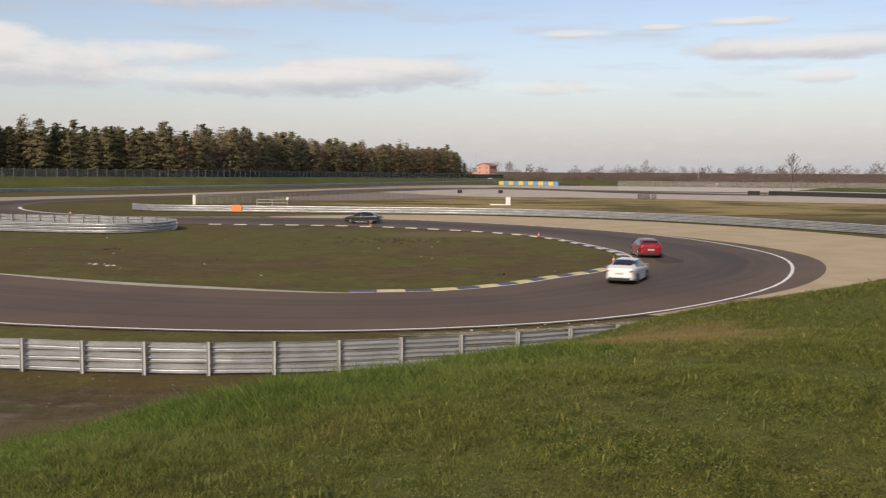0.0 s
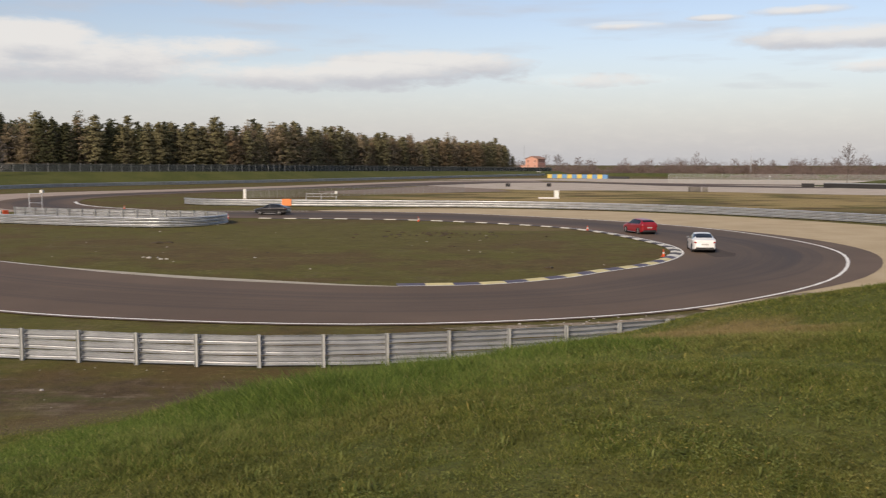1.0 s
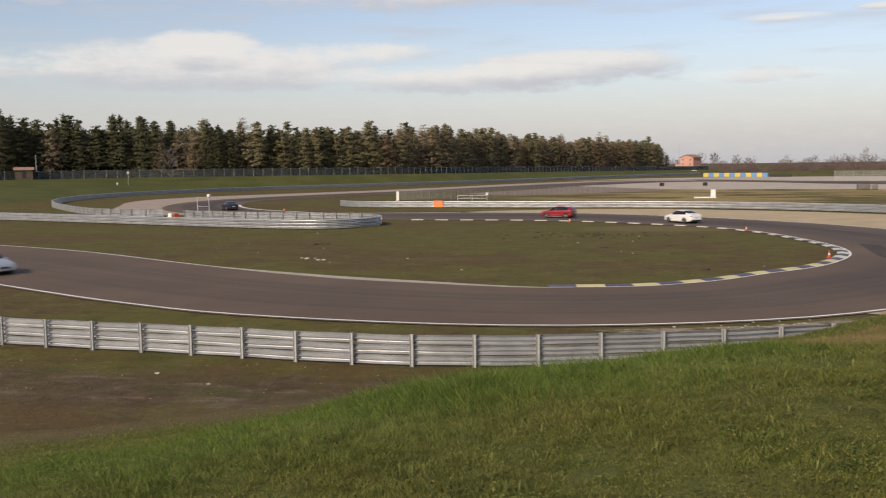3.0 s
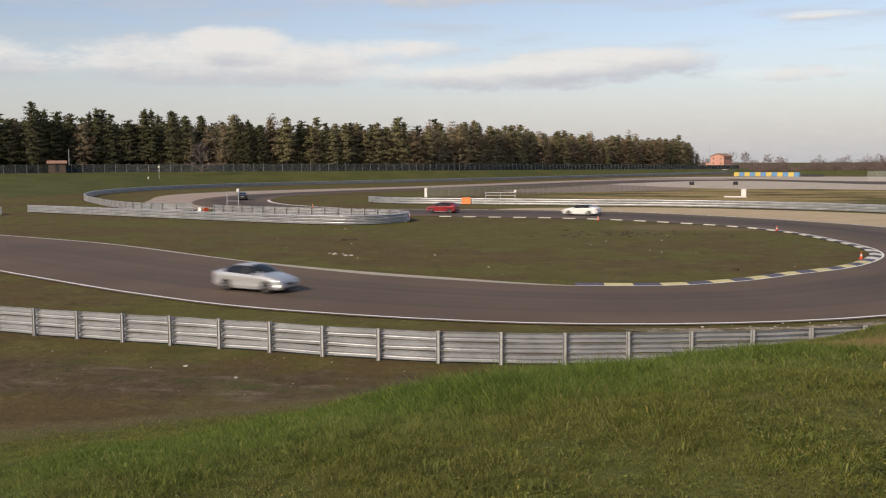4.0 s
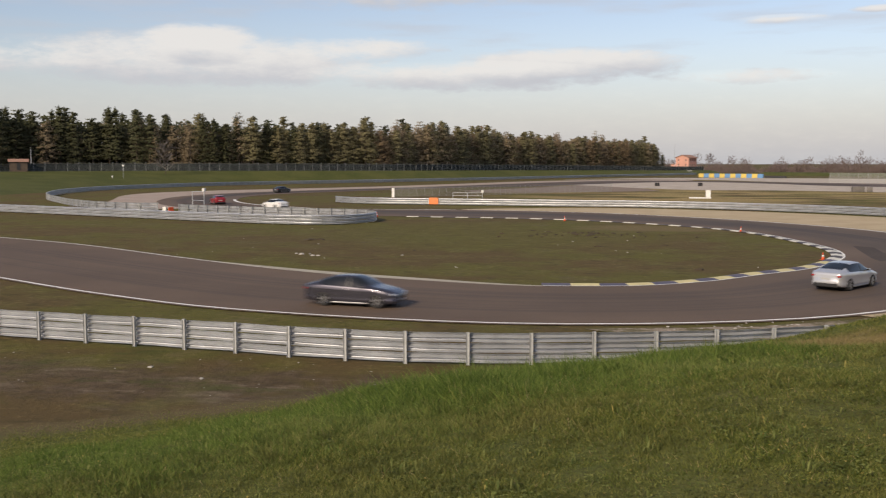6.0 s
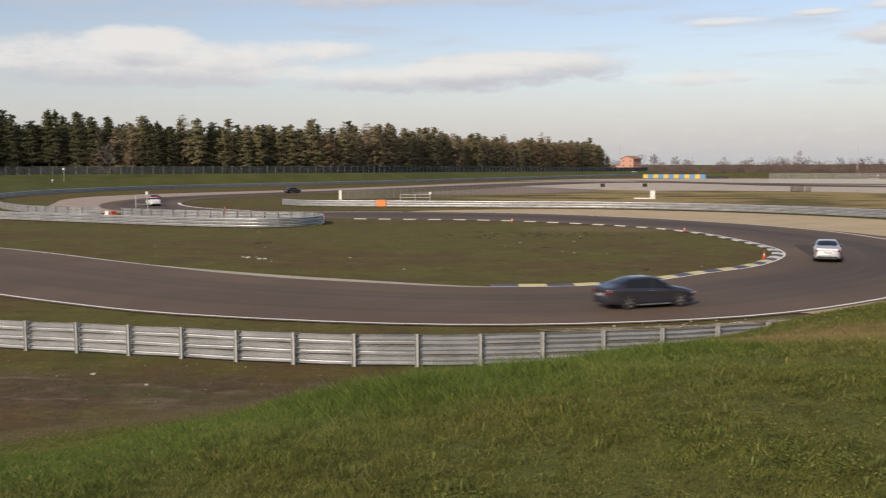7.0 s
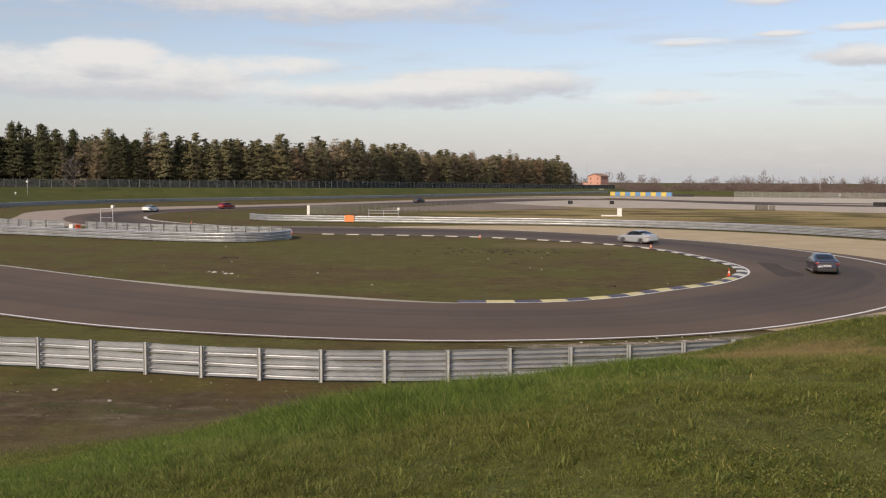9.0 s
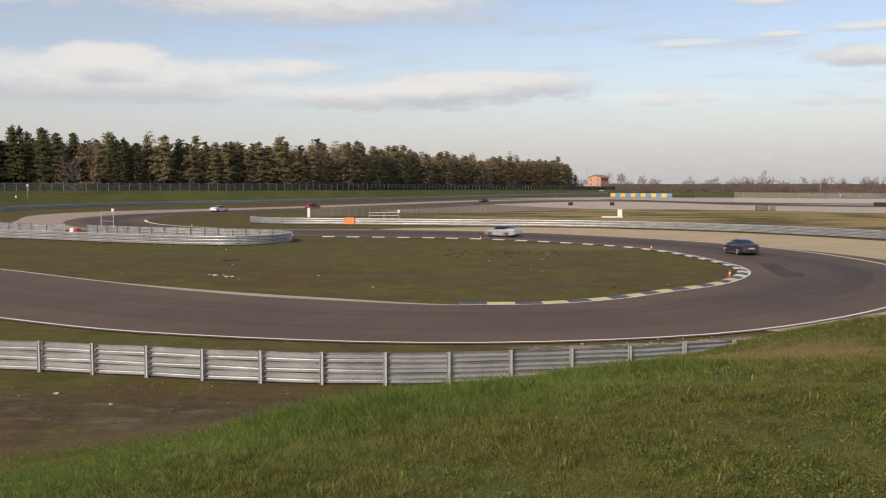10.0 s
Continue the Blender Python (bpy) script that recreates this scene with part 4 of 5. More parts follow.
def thick_post(x, y, h, w):
    ob = tagged(new("marker_board"), "white upright marker board on a foot", "marker")
    part("board", box_bm(-w / 2, w / 2, -0.08, 0.08, 0.08, h, bevel=0.02), WHITE, ob)
    part("foot", box_bm(-w / 2 - 0.1, w / 2 + 0.1, -0.2, 0.2, 0, 0.08), CONCRETE, ob)
    ob.matrix_basis = pose(x, y, 0)


thick_post(-44.6, 172.5, 1.75, 0.5)


def frame_gate(x, y, w, h, rz, label):
    ob = tagged(new("metal_frame"), label, "frame", "tubular frames by the rails")
    for s in (-w / 2, 0.0, w / 2) if w > 3 else (-w / 2, w / 2):
        part("upright", tube(bmesh.new(), (s, 0, 0), (s, 0, h), 0.05, 0.05, 8), STEEL, ob)
    for z in (h * 0.55, h - 0.05):
        part("crossbar", tube(bmesh.new(), (-w / 2, 0, z), (w / 2, 0, z), 0.035, 0.035, 8), STEEL, ob)
    part("box", box_bm(w / 2 - 0.2, w / 2 + 0.2, -0.15, 0.15, h, h + 0.4, bevel=0.03), WHITE, ob, "small white box")
    ob.matrix_basis = pose(x, y, 0, 0, 0, rz)


frame_gate(-29.2, 164.5, 5.2, 1.25, 0, "galvanised tubular frame with a white box")
frame_gate(-56.4, 116.6, 2.1, 2.7, -20, "tall galvanised frame behind the guard rail")
camera_post(-142.0, 247.1, 5.2, "tall grey mast with a white camera head", 0.5, 0.7)
camera_post(-142.4, 242.0, 2.3, "short white post by the far rail", 0.3, 0.6)


def orange_panel():
    ob = tagged(new("orange_panel"), "bright orange panel hung on the guard rail", "panel")
    part("sheet", box_bm(-0.72, 0.72, -0.02, 0.02, 0.10, 1.12, bevel=0.01), ORANGE, ob)
    for s in (-0.6, 0.6):
        part("strap", box_bm(s - 0.03, s + 0.03, -0.035, 0.02, 1.02, 1.16), TRIM, ob)
    ob.matrix_basis = pose(-30.6, 142.78, 0, 0, 0, -3)


orange_panel()


def water_barrier(x, y, mat, rz, name="plastic_barrier"):
    ob = tagged(new(name), ("orange" if mat is CONE_ORANGE else "white") + " plastic barrier standing by the rail gap", "barrier", "plastic barriers at the gap")
    bm = bmesh.new()
    box(bm, -0.5, 0.5, -0.22, 0.22, 0.0, 0.18, bevel=0.03)
    box(bm, -0.48, 0.48, -0.10, 0.10, 0.16, 0.75, bevel=0.04)
    part("body", bm, mat, ob)
    ob.matrix_basis = pose(x, y, 0, 0, 0, rz) @ Matrix.Scale(0.75, 4)


water_barrier(-60.4, 116.8, CONE_ORANGE, 60)
water_barrier(-61.6, 117.4, WHITE, -25)


def tyre_stack(x, y, n, rz=0):
    ob = tagged(new("tyre_stack"), "stack of black tyres standing on pale gravel", "tyre stack", "tyre stacks on the gravel")
    bm = wheel_mesh_tyre()
    bmesh.ops.transform(bm, matrix=Matrix.Rotation(math.pi / 2, 4, "X"), verts=bm.verts[:])
    me = bm_mesh("tyre", bm, RUBBER, True)
    for i in range(n):
        for k in range(4):
            part("tyre", me, RUBBER, ob, m=pose(-0.33 + 0.66 * (i % 2), 0, 0.115 + 0.23 * k) if n == 2 else pose(0.66 * i, 0, 0.115 + 0.23 * k))
    ob.matrix_basis = pose(x, y, 0.012, 0, 0, rz)
    return ob


ts = tyre_stack(4.8, 272.5, 2)
copy_thing(ts, pose(16.4, 273.8, 0.012, 0, 0, 20))


def block_wall():
    ob = tagged(new("block_barrier"), "row of yellow and blue barrier blocks at the far paving", "barrier")
    a, b = Vector((25.6, 437.5, 0)), Vector((51, 424, 0))
    n = 12
    rz = math.degrees(math.atan2(b.y - a.y, b.x - a.x))
    ym, bl = [bm_mesh("block", box_bm(-1.17, 1.17, -0.5, 0.5, 0.0, 1.75, bevel=0.05), m) for m in (YELLOW, BLUE)]
    for i in range(n):
        p = a + (b - a) * ((i + 0.5) / n)
        part("block", (ym, bl)[i % 2], YELLOW, ob, m=pose(p.x, p.y, 0.01, 0, 0, rz))
    low = tagged(new("dark_barrier", bm_mesh("dark_barrier", box_bm(0, 9, -0.4, 0.4, 0, 1.0, bevel=0.05), RUBBER)), "low dark barrier beside the coloured blocks", "barrier")
    low.matrix_basis = pose(51.6, 423.6, 0.01, 0, 0, rz)


block_wall()


def tyre_wall(points, h, label):
    """Banded tyres: a wall with a wavy face."""
    ob = tagged(new("tyre_wall"), label, "tyre wall")
    line = spline(points, 0.33)
    sv = side_of(line)
    vs, fs = [], []
    rows = [(0.0, 0.0), (0.0, h), (-0.6, h), (-0.6, 0.0)]
    for i, p in enumerate(line):
        wave = 0.07 * math.cos(i * math.pi)
        for d, z in rows:
            dd = d + (wave if d == 0 else 0)
            vs.append((p[0] - sv[i][0] * dd, p[1] - sv[i][1] * dd, z + 0.005))
    for i in range(len(line) - 1):
        for j in range(3):
            fs.append((i * 4 + j, (i + 1) * 4 + j, (i + 1) * 4 + j + 1, i * 4 + j + 1))
    part("tyres", mesh_from("tyres", vs, fs, RUBBER), RUBBER, ob)
    band = [(p[0] + sv[i][0] * -0.10, p[1] + sv[i][1] * -0.10) for i, p in enumerate(line)]
    if len(line) > 50:
        rv = [(p[0] + sv[i][0] * 0.75, p[1] + sv[i][1] * 0.75, z) for i, p in enumerate(line) for z in (h - 0.1, h + 0.22)]
        part("top_rail", mesh_from("top_rail", rv, [(2 * i, 2 * i + 2, 2 * i + 3, 2 * i + 1) for i in range(len(line) - 1)], STEEL), STEEL, ob, "pale steel rail behind the tyres")
    for z in (0.35, 0.8):
        bv = [(q[0], q[1], z + e) for q in band for e in (0, 0.12)]
        part("band", mesh_from("band", bv, [(2 * i, 2 * i + 2, 2 * i + 3, 2 * i + 1) for i in range(len(band) - 1)], TRIM), TRIM, ob)
    return ob


tyre_wall([(90.8, 268), (100, 255), (110.4, 239.5), (122, 220), (136, 196)], 1.2, "long black tyre wall on the pale run-off")
tyre_wall([(86.0, 271.5), (88.6, 269.5)], 1.1, "short black tyre wall on the pale run-off")
blk = tagged(new("concrete_block", bm_mesh("concrete_block", box_bm(-1.3, 1.3, -0.6, 0.6, 0, 1.15, bevel=0.06), GREYBLOCK)), "grey concrete block on the pale run-off", "block")
blk.matrix_basis = pose(47.3, 226.5, 0.012, 0, 0, 8)
blk = tagged(new("concrete_block", bm_mesh("concrete_block", box_bm(-0.6, 0.6, -0.5, 0.5, 0, 1.05, bevel=0.06), GREYBLOCK)), "small grey concrete block beside a larger one", "block")
blk.matrix_basis = pose(49.5, 225.6, 0.012, 0, 0, -10)


# ---- fences ----
def mesh_fence(points, gap, h, zs, material, label, wires, thick=0.035, arm=0.0, wire=0.012, net=0.0):
    ob = tagged(new("fence"), label, "fence")
    line = spline(points, gap)
    bm = bmesh.new()
    tube(bm, (0, 0, -0.2), (0, 0, h), thick, thick, 6)
    if arm:
        tube(bm, (0, 0, h), (0, -arm, h + arm), thick, thick, 6)
    pm = bm_mesh("post", bm, material)
    d = np.gradient(line[:, :2], axis=0)
    for i, p in enumerate(line):
        part("post", pm, material, ob, m=pose(p[0], p[1], p[2] if zs is None else zs, random.uniform(-1.5, 1.5), random.uniform(-1.5, 1.5), math.degrees(math.atan2(d[i][1], d[i][0]))))
    vs, fs = [], []
    for z in wires:
        b = len(vs)
        for p in line:
            zz = (p[2] if zs is None else zs) + z
            vs += [(p[0], p[1], zz - wire), (p[0], p[1], zz + wire)]
        fs += [(b + 2 * i, b + 2 * i + 2, b + 2 * i + 3, b + 2 * i + 1) for i in range(len(line) - 1)]
    tagged(part("wire_mesh", mesh_from("wire_mesh", vs, fs, material), material, ob), kind="stuff")
    if net:
        off = side_of(line) * 0.09
        nv = [(p[0] + off[i][0], p[1] + off[i][1], (p[2] if zs is None else zs) + z) for i, p in enumerate(line) for z in (0.03, net)]
        part("windbreak_net", mesh_from("windbreak_net", nv, [(2 * i, 2 * i + 2, 2 * i + 3, 2 * i + 1) for i in range(len(line) - 1)], NET), NET, ob, "dark green windbreak netting")
    return ob


crest = [(p[0] + out_v[i][0] * 2, p[1] + out_v[i][1] * 2, 3.85 * fall[i]) for i, p in enumerate(base)][8::6]
mesh_fence(crest, 3.3, 2.7, None, FENCE, "tall wire fence along the top of the bank", [0.1 + 0.2 * k for k in range(13)], 0.05, net=2.3)
mesh_fence([(-46, 178), (-38, 181), (-29, 190), (-18, 205), (-6, 217)], 1.5, 1.75, 0, FENCE, "grey mesh fence between the tracks", [0.05 + 0.12 * k for k in range(15)], 0.02)
mesh_fence([(60, 330), (100, 312), (160, 300), (230, 288)], 3.0, 3.2, 0, FENCE, "pale wire fence beyond the paving", [0.1 + 0.2 * k for k in range(16)], 0.04, wire=0.03)


# ---- trees ----
def clump_crown(rng, spots, size, per, flat=1.0, heart=None):
    """Many small leaf faces round the given spots, turned out from the heart of the crown: verts and faces."""
    vs, fs = [], []
    for (x, y, z, r) in spots:
        hx, hy = heart or (x, y)
        for _ in range(per):
            a, b = rng.uniform(0, 2 * math.pi), rng.uniform(-1, 1)
            rr = r * rng.uniform(0.2, 1.0)
            c = np.array([x + rr * math.cos(a), y + rr * math.sin(a), z + rr * 0.45 * b * flat])
            n = np.array([c[0] - hx, c[1] - hy, 0.0])
            n = n / max(0.3, np.linalg.norm(n)) * 0.75 + (rng.gauss(0, 0.42), rng.gauss(0, 0.42), 0.55 + rng.gauss(0, 0.42))
            t1 = np.cross(n, (rng.gauss(0, 1), rng.gauss(0, 1), rng.gauss(0, 1)))
            t2 = np.cross(n, t1)
            t1 *= size * rng.uniform(0.6, 1.3) / max(1e-6, np.linalg.norm(t1))
            t2 *= size * rng.uniform(0.35, 0.8) / max(1e-6, np.linalg.norm(t2))
            k = len(vs)
            vs += [c - t1 * 0.5, c + t2 * 0.5, c + t1 * 0.7, c - t2 * 0.4]
            fs.append((k, k + 1, k + 2, k + 3))
    return vs, fs


def trunk_bm(rng, h, r, limbs, reach):
    bm = bmesh.new()
    bend = [(0, 0, -0.3)]
    for i in range(1, 6):
        bend.append((rng.uniform(-0.25, 0.25), rng.uniform(-0.25, 0.25), h * i / 5))
    for i in range(5):
        tube(bm, bend[i], bend[i + 1], r * (1 - i / 5.6), r * (1 - (i + 1) / 5.6), 7)
    tips = []
    for i in range(limbs):
        z = h * rng.uniform(0.18, 0.95)
        a = rng.uniform(0, 2 * math.pi)
        l = reach(z / h) * rng.uniform(0.6, 1.0)
        tip = (l * math.cos(a), l * math.sin(a), z + rng.uniform(-0.3, 0.7))
        tube(bm, (0, 0, z - 0.3), tip, 0.07, 0.02, 4)
        tips.append(tip)
    return bm, tips


def soft_crown(vs, fs, centres, material):
    """Leaf faces turned outward, shaded as part of the round clump in which they grow."""
    p = np.array(vs, dtype=float)
    n = p - np.array(centres, dtype=float)
    n /= np.maximum(np.linalg.norm(n, axis=1, keepdims=True), 1e-6)
    q = np.array(fs)
    out = np.cross(p[q[:, 1]] - p[q[:, 0]], p[q[:, 2]] - p[q[:, 0]])
    out /= np.maximum(np.linalg.norm(out, axis=1, keepdims=True), 1e-6)
    turn = (out * n[q[:, 0]]).sum(1) < 0
    q[turn] = q[turn][:, ::-1]
    out[turn] *= -1
    n[q.ravel()] += 0.35 * np.repeat(out, 4, axis=0)
    n /= np.linalg.norm(n, axis=1, keepdims=True)
    me = mesh_from("crown", vs, [tuple(int(i) for i in f) for f in q], material, smooth=True)
    me.normals_split_custom_set_from_vertices([tuple(v) for v in n])
    return me


def pine_meshes(seed, h, width, material, taper=0.8, bare=0.06):
    """A conifer: whorls of boughs, each a loose fan of needle tufts, under a pointed leader."""
    rng = random.Random(seed)
    bm = bmesh.new()
    tube(bm, (0, 0, -0.3), (0.1, 0, h * 0.55), 0.24, 0.15, 7)
    tube(bm, (0.1, 0, h * 0.55), (0, 0.05, h * 0.98), 0.15, 0.03, 6)
    vs, fs, cs = [], [], []

    def spray(x, y, z, r, n, size):
        v, f = clump_crown(rng, [(x, y, z, r)], size, n, 0.8, (0.0, 0.0))
        k = len(vs)
        vs.extend(v)
        cs.extend([(x * 0.1, y * 0.1, z - 1.6)] * len(v))
        fs.extend([tuple(i + k for i in q) for q in f])

    lean = [rng.uniform(0.75, 1.2) for _ in range(7)]
    z = h * bare
    while z < h * 0.96:
        s = z / h
        g = (s - bare) / (1 - bare)
        reach = width * min(1.0, 0.62 + 1.7 * g) * (1.0 - s) ** taper * rng.uniform(0.85, 1.12) + 0.35
        a0 = rng.uniform(0, 6.283)
        boughs = 6 if s < 0.8 else 5
        for b in range(boughs):
            if rng.random() < 0.12:
                continue
            a = a0 + 6.283 * b / boughs + rng.uniform(-0.4, 0.4)
            l = reach * rng.uniform(0.55, 1.10) * lean[int(a / 0.9) % 7]
            zb = z + rng.uniform(-0.45, 0.45)
            rise = rng.uniform(-0.2, 0.35) + 0.14 * l * (s - 0.3)
            tip = (l * math.cos(a), l * math.sin(a), zb + rise)
            tube(bm, (0, 0, zb - 0.2), tip, 0.045, 0.015, 3)
            for q, m in ((0.35, 4), (0.65, 6), (0.95, 8)):
                spray(tip[0] * q, tip[1] * q, zb + rise * q, 0.38 + 0.26 * l * (1.2 - 0.6 * q), m, 0.50)
        spray(0, 0, z + 0.2, 0.40 * reach + 0.1, 4, 0.95)
        z += rng.uniform(0.45, 0.75) * (1.1 - 0.3 * s)
    for q in range(4):
        spray(0, 0, h * (0.95 + 0.016 * q), 0.50 - 0.09 * q, 5, 0.36)
    return bm_mesh("trunk", bm, BARK), soft_crown(vs, fs, cs, material)


def broad_meshes(seed, h, width, material, per=12, size=0.5):
    rng = random.Random(seed)
    reach = lambda s: width * (math.sin(math.pi * min(1.0, 0.12 + 0.88 * s)) ** 0.7 + 0.12)
    bm, tips = trunk_bm(rng, h * 0.9, 0.2, 36, reach)
    spots = [(x, y, z, 0.8) for x, y, z in tips]
    for k in range(100):
        s, a = rng.uniform(0.15, 1.0), rng.uniform(0, 2 * math.pi)
        l = reach(s) * math.sqrt(rng.uniform(0.02, 1.0))
        spots.append((l * math.cos(a), l * math.sin(a), h * s, 0.9))
    vs, fs = clump_crown(rng, spots, size, per, 1.2, (0.0, 0.0))
    cs = [(x * 0.4, y * 0.4, z - 0.8) for x, y, z, _ in spots for _ in range(per * 4)]
    return bm_mesh("trunk", bm, BARK), soft_crown(vs, fs, cs, material)


KINDS = [("pine_tree", "tall dark green conifer at the edge of the wood", pine_meshes(1, 17.0, 4.6, PINE, 0.62, 0.14)),
         ("pine_tree", "tall olive conifer with a pointed crown", pine_meshes(2, 16.4, 4.6, OLIVE, 0.58, 0.10)),
         ("pine_tree", "slim dark green conifer in the wood", pine_meshes(3, 17.6, 3.9, PINE, 0.72, 0.20)),
         ("broadleaf_tree", "brown-leaved winter tree in the wood", broad_meshes(4, 14.8, 3.8, OAK, 16, 0.42)),
         ("broadleaf_tree", "olive-brown winter tree in the wood", broad_meshes(5, 15.4, 3.6, DULL, 16, 0.42)),
         ("pine_tree", "olive pine with a broad ragged crown", pine_meshes(6, 16.0, 5.0, OLIVE, 0.50, 0.22)),
         ("pine_tree", "dull green pine with a rounded ragged crown", pine_meshes(7, 15.2, 4.8, PINE, 0.48, 0.26)),
         ("broadleaf_tree", "tall thin brown winter tree in the wood", broad_meshes(12, 16.4, 2.9, DULL, 10, 0.42))]


def plant_tree(kind, x, y, z, s, rz):
    name, label, (trunk, crown) = KINDS[kind]
    ob = tagged(new(name), label, "tree", "trees of the wood behind the bank")
    part("trunk", trunk, BARK, ob)
    part("crown", crown, PINE, ob)
    ob.matrix_basis = pose(x, y, z, 0, 0, rz) @ Matrix.Diagonal((s, s, s * random.uniform(0.92, 1.08), 1))
    return ob


rng = random.Random(11)
for row, (off, gap) in enumerate(((8, 4.3), (12.5, 4.6), (18, 5.0))):
    line = spline([(p[0] + out_v[i][0] * off, p[1] + out_v[i][1] * off) for i, p in enumerate(base)][::5], gap)
    for p in line:
        if p[0] > 14 or p[1] > 580 or p[0] < -290:
            continue
        near = p[0] < -115 + rng.uniform(-50, 40)
        kind = rng.choice([0, 0, 0, 2, 6, 6, 6, 5, 4, 7]) if near else rng.choice([1, 1, 3, 4, 4, 5, 5, 7, 1, 3])
        size = rng.uniform(0.84, 1.12) * (1.0 if p[1] < 420 else 0.95) * float(np.interp(p[0], [-190, -120, -70, 0], [1.10, 1.02, 1.10, 1.12])) * float(np.interp(p[0], [4, 14], [1.0, 0.62]))
        plant_tree(kind, p[0] + rng.uniform(-1.5, 1.5), p[1] + rng.uniform(-1.5, 1.5), 3.55 * float(np.interp(p[1], [200, 280, 430, 560], [1, 1, 0.80, 0.55])), size, rng.uniform(0, 360))


def back_wood(x0, x1, material, seed, label):
    """The depth of the wood behind its front rows."""
    r = random.Random(seed)
    vs, fs, cs = [], [], []
    for off, gap in ((16, 3.6), (23, 3.2), (31, 3.2), (41, 3.0), (54, 3.0)):
        line = spline([(p[0] + out_v[i][0] * off, p[1] + out_v[i][1] * off) for i, p in enumerate(base)][::5], gap)
        for p in line:
            if p[0] > min(14, x1) or p[1] > 580 or p[0] < max(-290, x0):
                continue
            z0 = 3.55 * float(np.interp(p[1], [200, 280, 430, 560], [1, 1, 0.80, 0.55]))
            h = r.uniform(12.5, 15.5) * float(np.interp(p[0], [-170, -100, -60], [1.14, 1.02, 1.07]))
            spots = []
            for _ in range(46):
                s = r.uniform(0.0, 0.98)
                l = 3.8 * max(0.12, 1.05 - s) ** 0.5 * r.random()
                a = r.uniform(0, 6.283)
                spots.append((p[0] + l * math.cos(a), p[1] + l * math.sin(a), z0 + h * s, 1.3))
            v, f = clump_crown(r, spots, 1.2, 8, 1.0, (p[0], p[1]))
            cs += [(p[0] + 0.4 * (q[0] - p[0]), p[1] + 0.4 * (q[1] - p[1]), q[2] - 1.2) for q in spots for _ in range(32)]
            k = len(vs)
            vs += v
            fs += [tuple(i + k for i in q) for q in f]
        for p in [] if off < 20 else spline([(p[0] + out_v[i][0] * (off - 3), p[1] + out_v[i][1] * (off - 3)) for i, p in enumerate(base)][::5], 1.5):
            if p[0] > min(14, x1) or p[1] > 580 or p[0] < max(-290, x0):
                continue
            z0 = 3.55 * float(np.interp(p[1], [200, 280, 430, 560], [1, 1, 0.80, 0.55]))
            low = [(p[0], p[1], z0 + r.uniform(0.3, 5.5), 1.6) for _ in range(2)]
            v, f = clump_crown(r, low, 1.2, 7)
            cs += [(q[0], q[1], q[2] - 0.6) for q in low for _ in range(28)]
            k = len(vs)
            vs += v
            fs += [tuple(i + k for i in q) for q in f]
    me = soft_crown(vs, fs, cs, material)
    return tagged(new("wood", me), label, "wood", kind="stuff")


back_wood(-400, -115, PINE, 31, "dense dark conifer wood behind the front trees")
back_wood(-115, 400, DULL, 32, "dense brown winter wood behind the front trees")


def winter_tree(r, h, w, low=0.22, limbs=22, forks=(5, 4)):
    """Branches of a leafless tree with an oval crown: (from, to, radius, level)."""
    out = []
    knots = [Vector((0, 0, -0.2))]
    for i in range(1, 7):
        knots.append(Vector((r.gauss(0, 0.014) * h, r.gauss(0, 0.014) * h, h * 0.94 * i / 6)))
    for i in range(6):
        out.append((knots[i], knots[i + 1], h * 0.014 * (1 - i / 6.6), 0))

    def fork(p, d, l, rad, level):
        mid = p + d * l * 0.5 + Vector((r.gauss(0, 0.06), r.gauss(0, 0.06), r.gauss(0, 0.05))) * l
        q = mid + (d + Vector((0, 0, 0.18))).normalized() * l * 0.5
        out.append((p, mid, rad, level))
        out.append((mid, q, rad * 0.7, level))
        if level < 3:
            for b in range(forks[level - 1]):
                f = r.uniform(0.3, 1.0)
                start = p + (mid - p) * (f * 2) if f < 0.5 else mid + (q - mid) * (f * 2 - 1)
                dd = (d + Vector((r.gauss(0, 0.55), r.gauss(0, 0.55), r.gauss(0.15, 0.4)))).normalized()
                fork(start, dd, l * r.uniform(0.40, 0.62), rad * 0.55, level + 1)

    n = limbs
    for i in range(n):
        s = low + (0.93 - low) * (i + r.random() * 0.8) / n
        g = (s - low) / (1 - low)
        l = w * (0.35 + 0.75 * math.sin(math.pi * min(1.0, 0.22 + 0.78 * g)) ** 0.8) * r.uniform(0.7, 1.1)
        a = 2.4 * i + r.uniform(-0.5, 0.5)
        k = min(5, int(s / 0.94 * 6))
        p = knots[k] + (knots[k + 1] - knots[k]) * (s / 0.94 * 6 - k)
        up = 0.45 + 0.75 * g
        fork(p, Vector((math.cos(a), math.sin(a), up)).normalized(), l, h * 0.007, 1)
    return out


def bare_tree(seed, h, w, label, x, y, z=0.0, twig=TWIG, thin=0.03):
    """A leafless tree: trunk, limbs and fine twigs."""
    ob = tagged(new("bare_tree"), label, "tree")
    trunk, twigs = bmesh.new(), bmesh.new()
    for a, b, rad, level in winter_tree(random.Random(seed), h, w):
        tube(trunk if level == 0 else twigs, a, b, max(rad, thin), max(rad * 0.7, thin * 0.8), 6 if level == 0 else 3)
    part("trunk", trunk, BARK, ob)
    part("twigs", twigs, twig, ob)
    ob.matrix_basis = pose(x, y, z)
    return ob


bare_tree(5, 11.8, 2.9, "leafless grey tree standing alone beyond the tyre wall", 113, 312, 0.0, TWIG, 0.020)
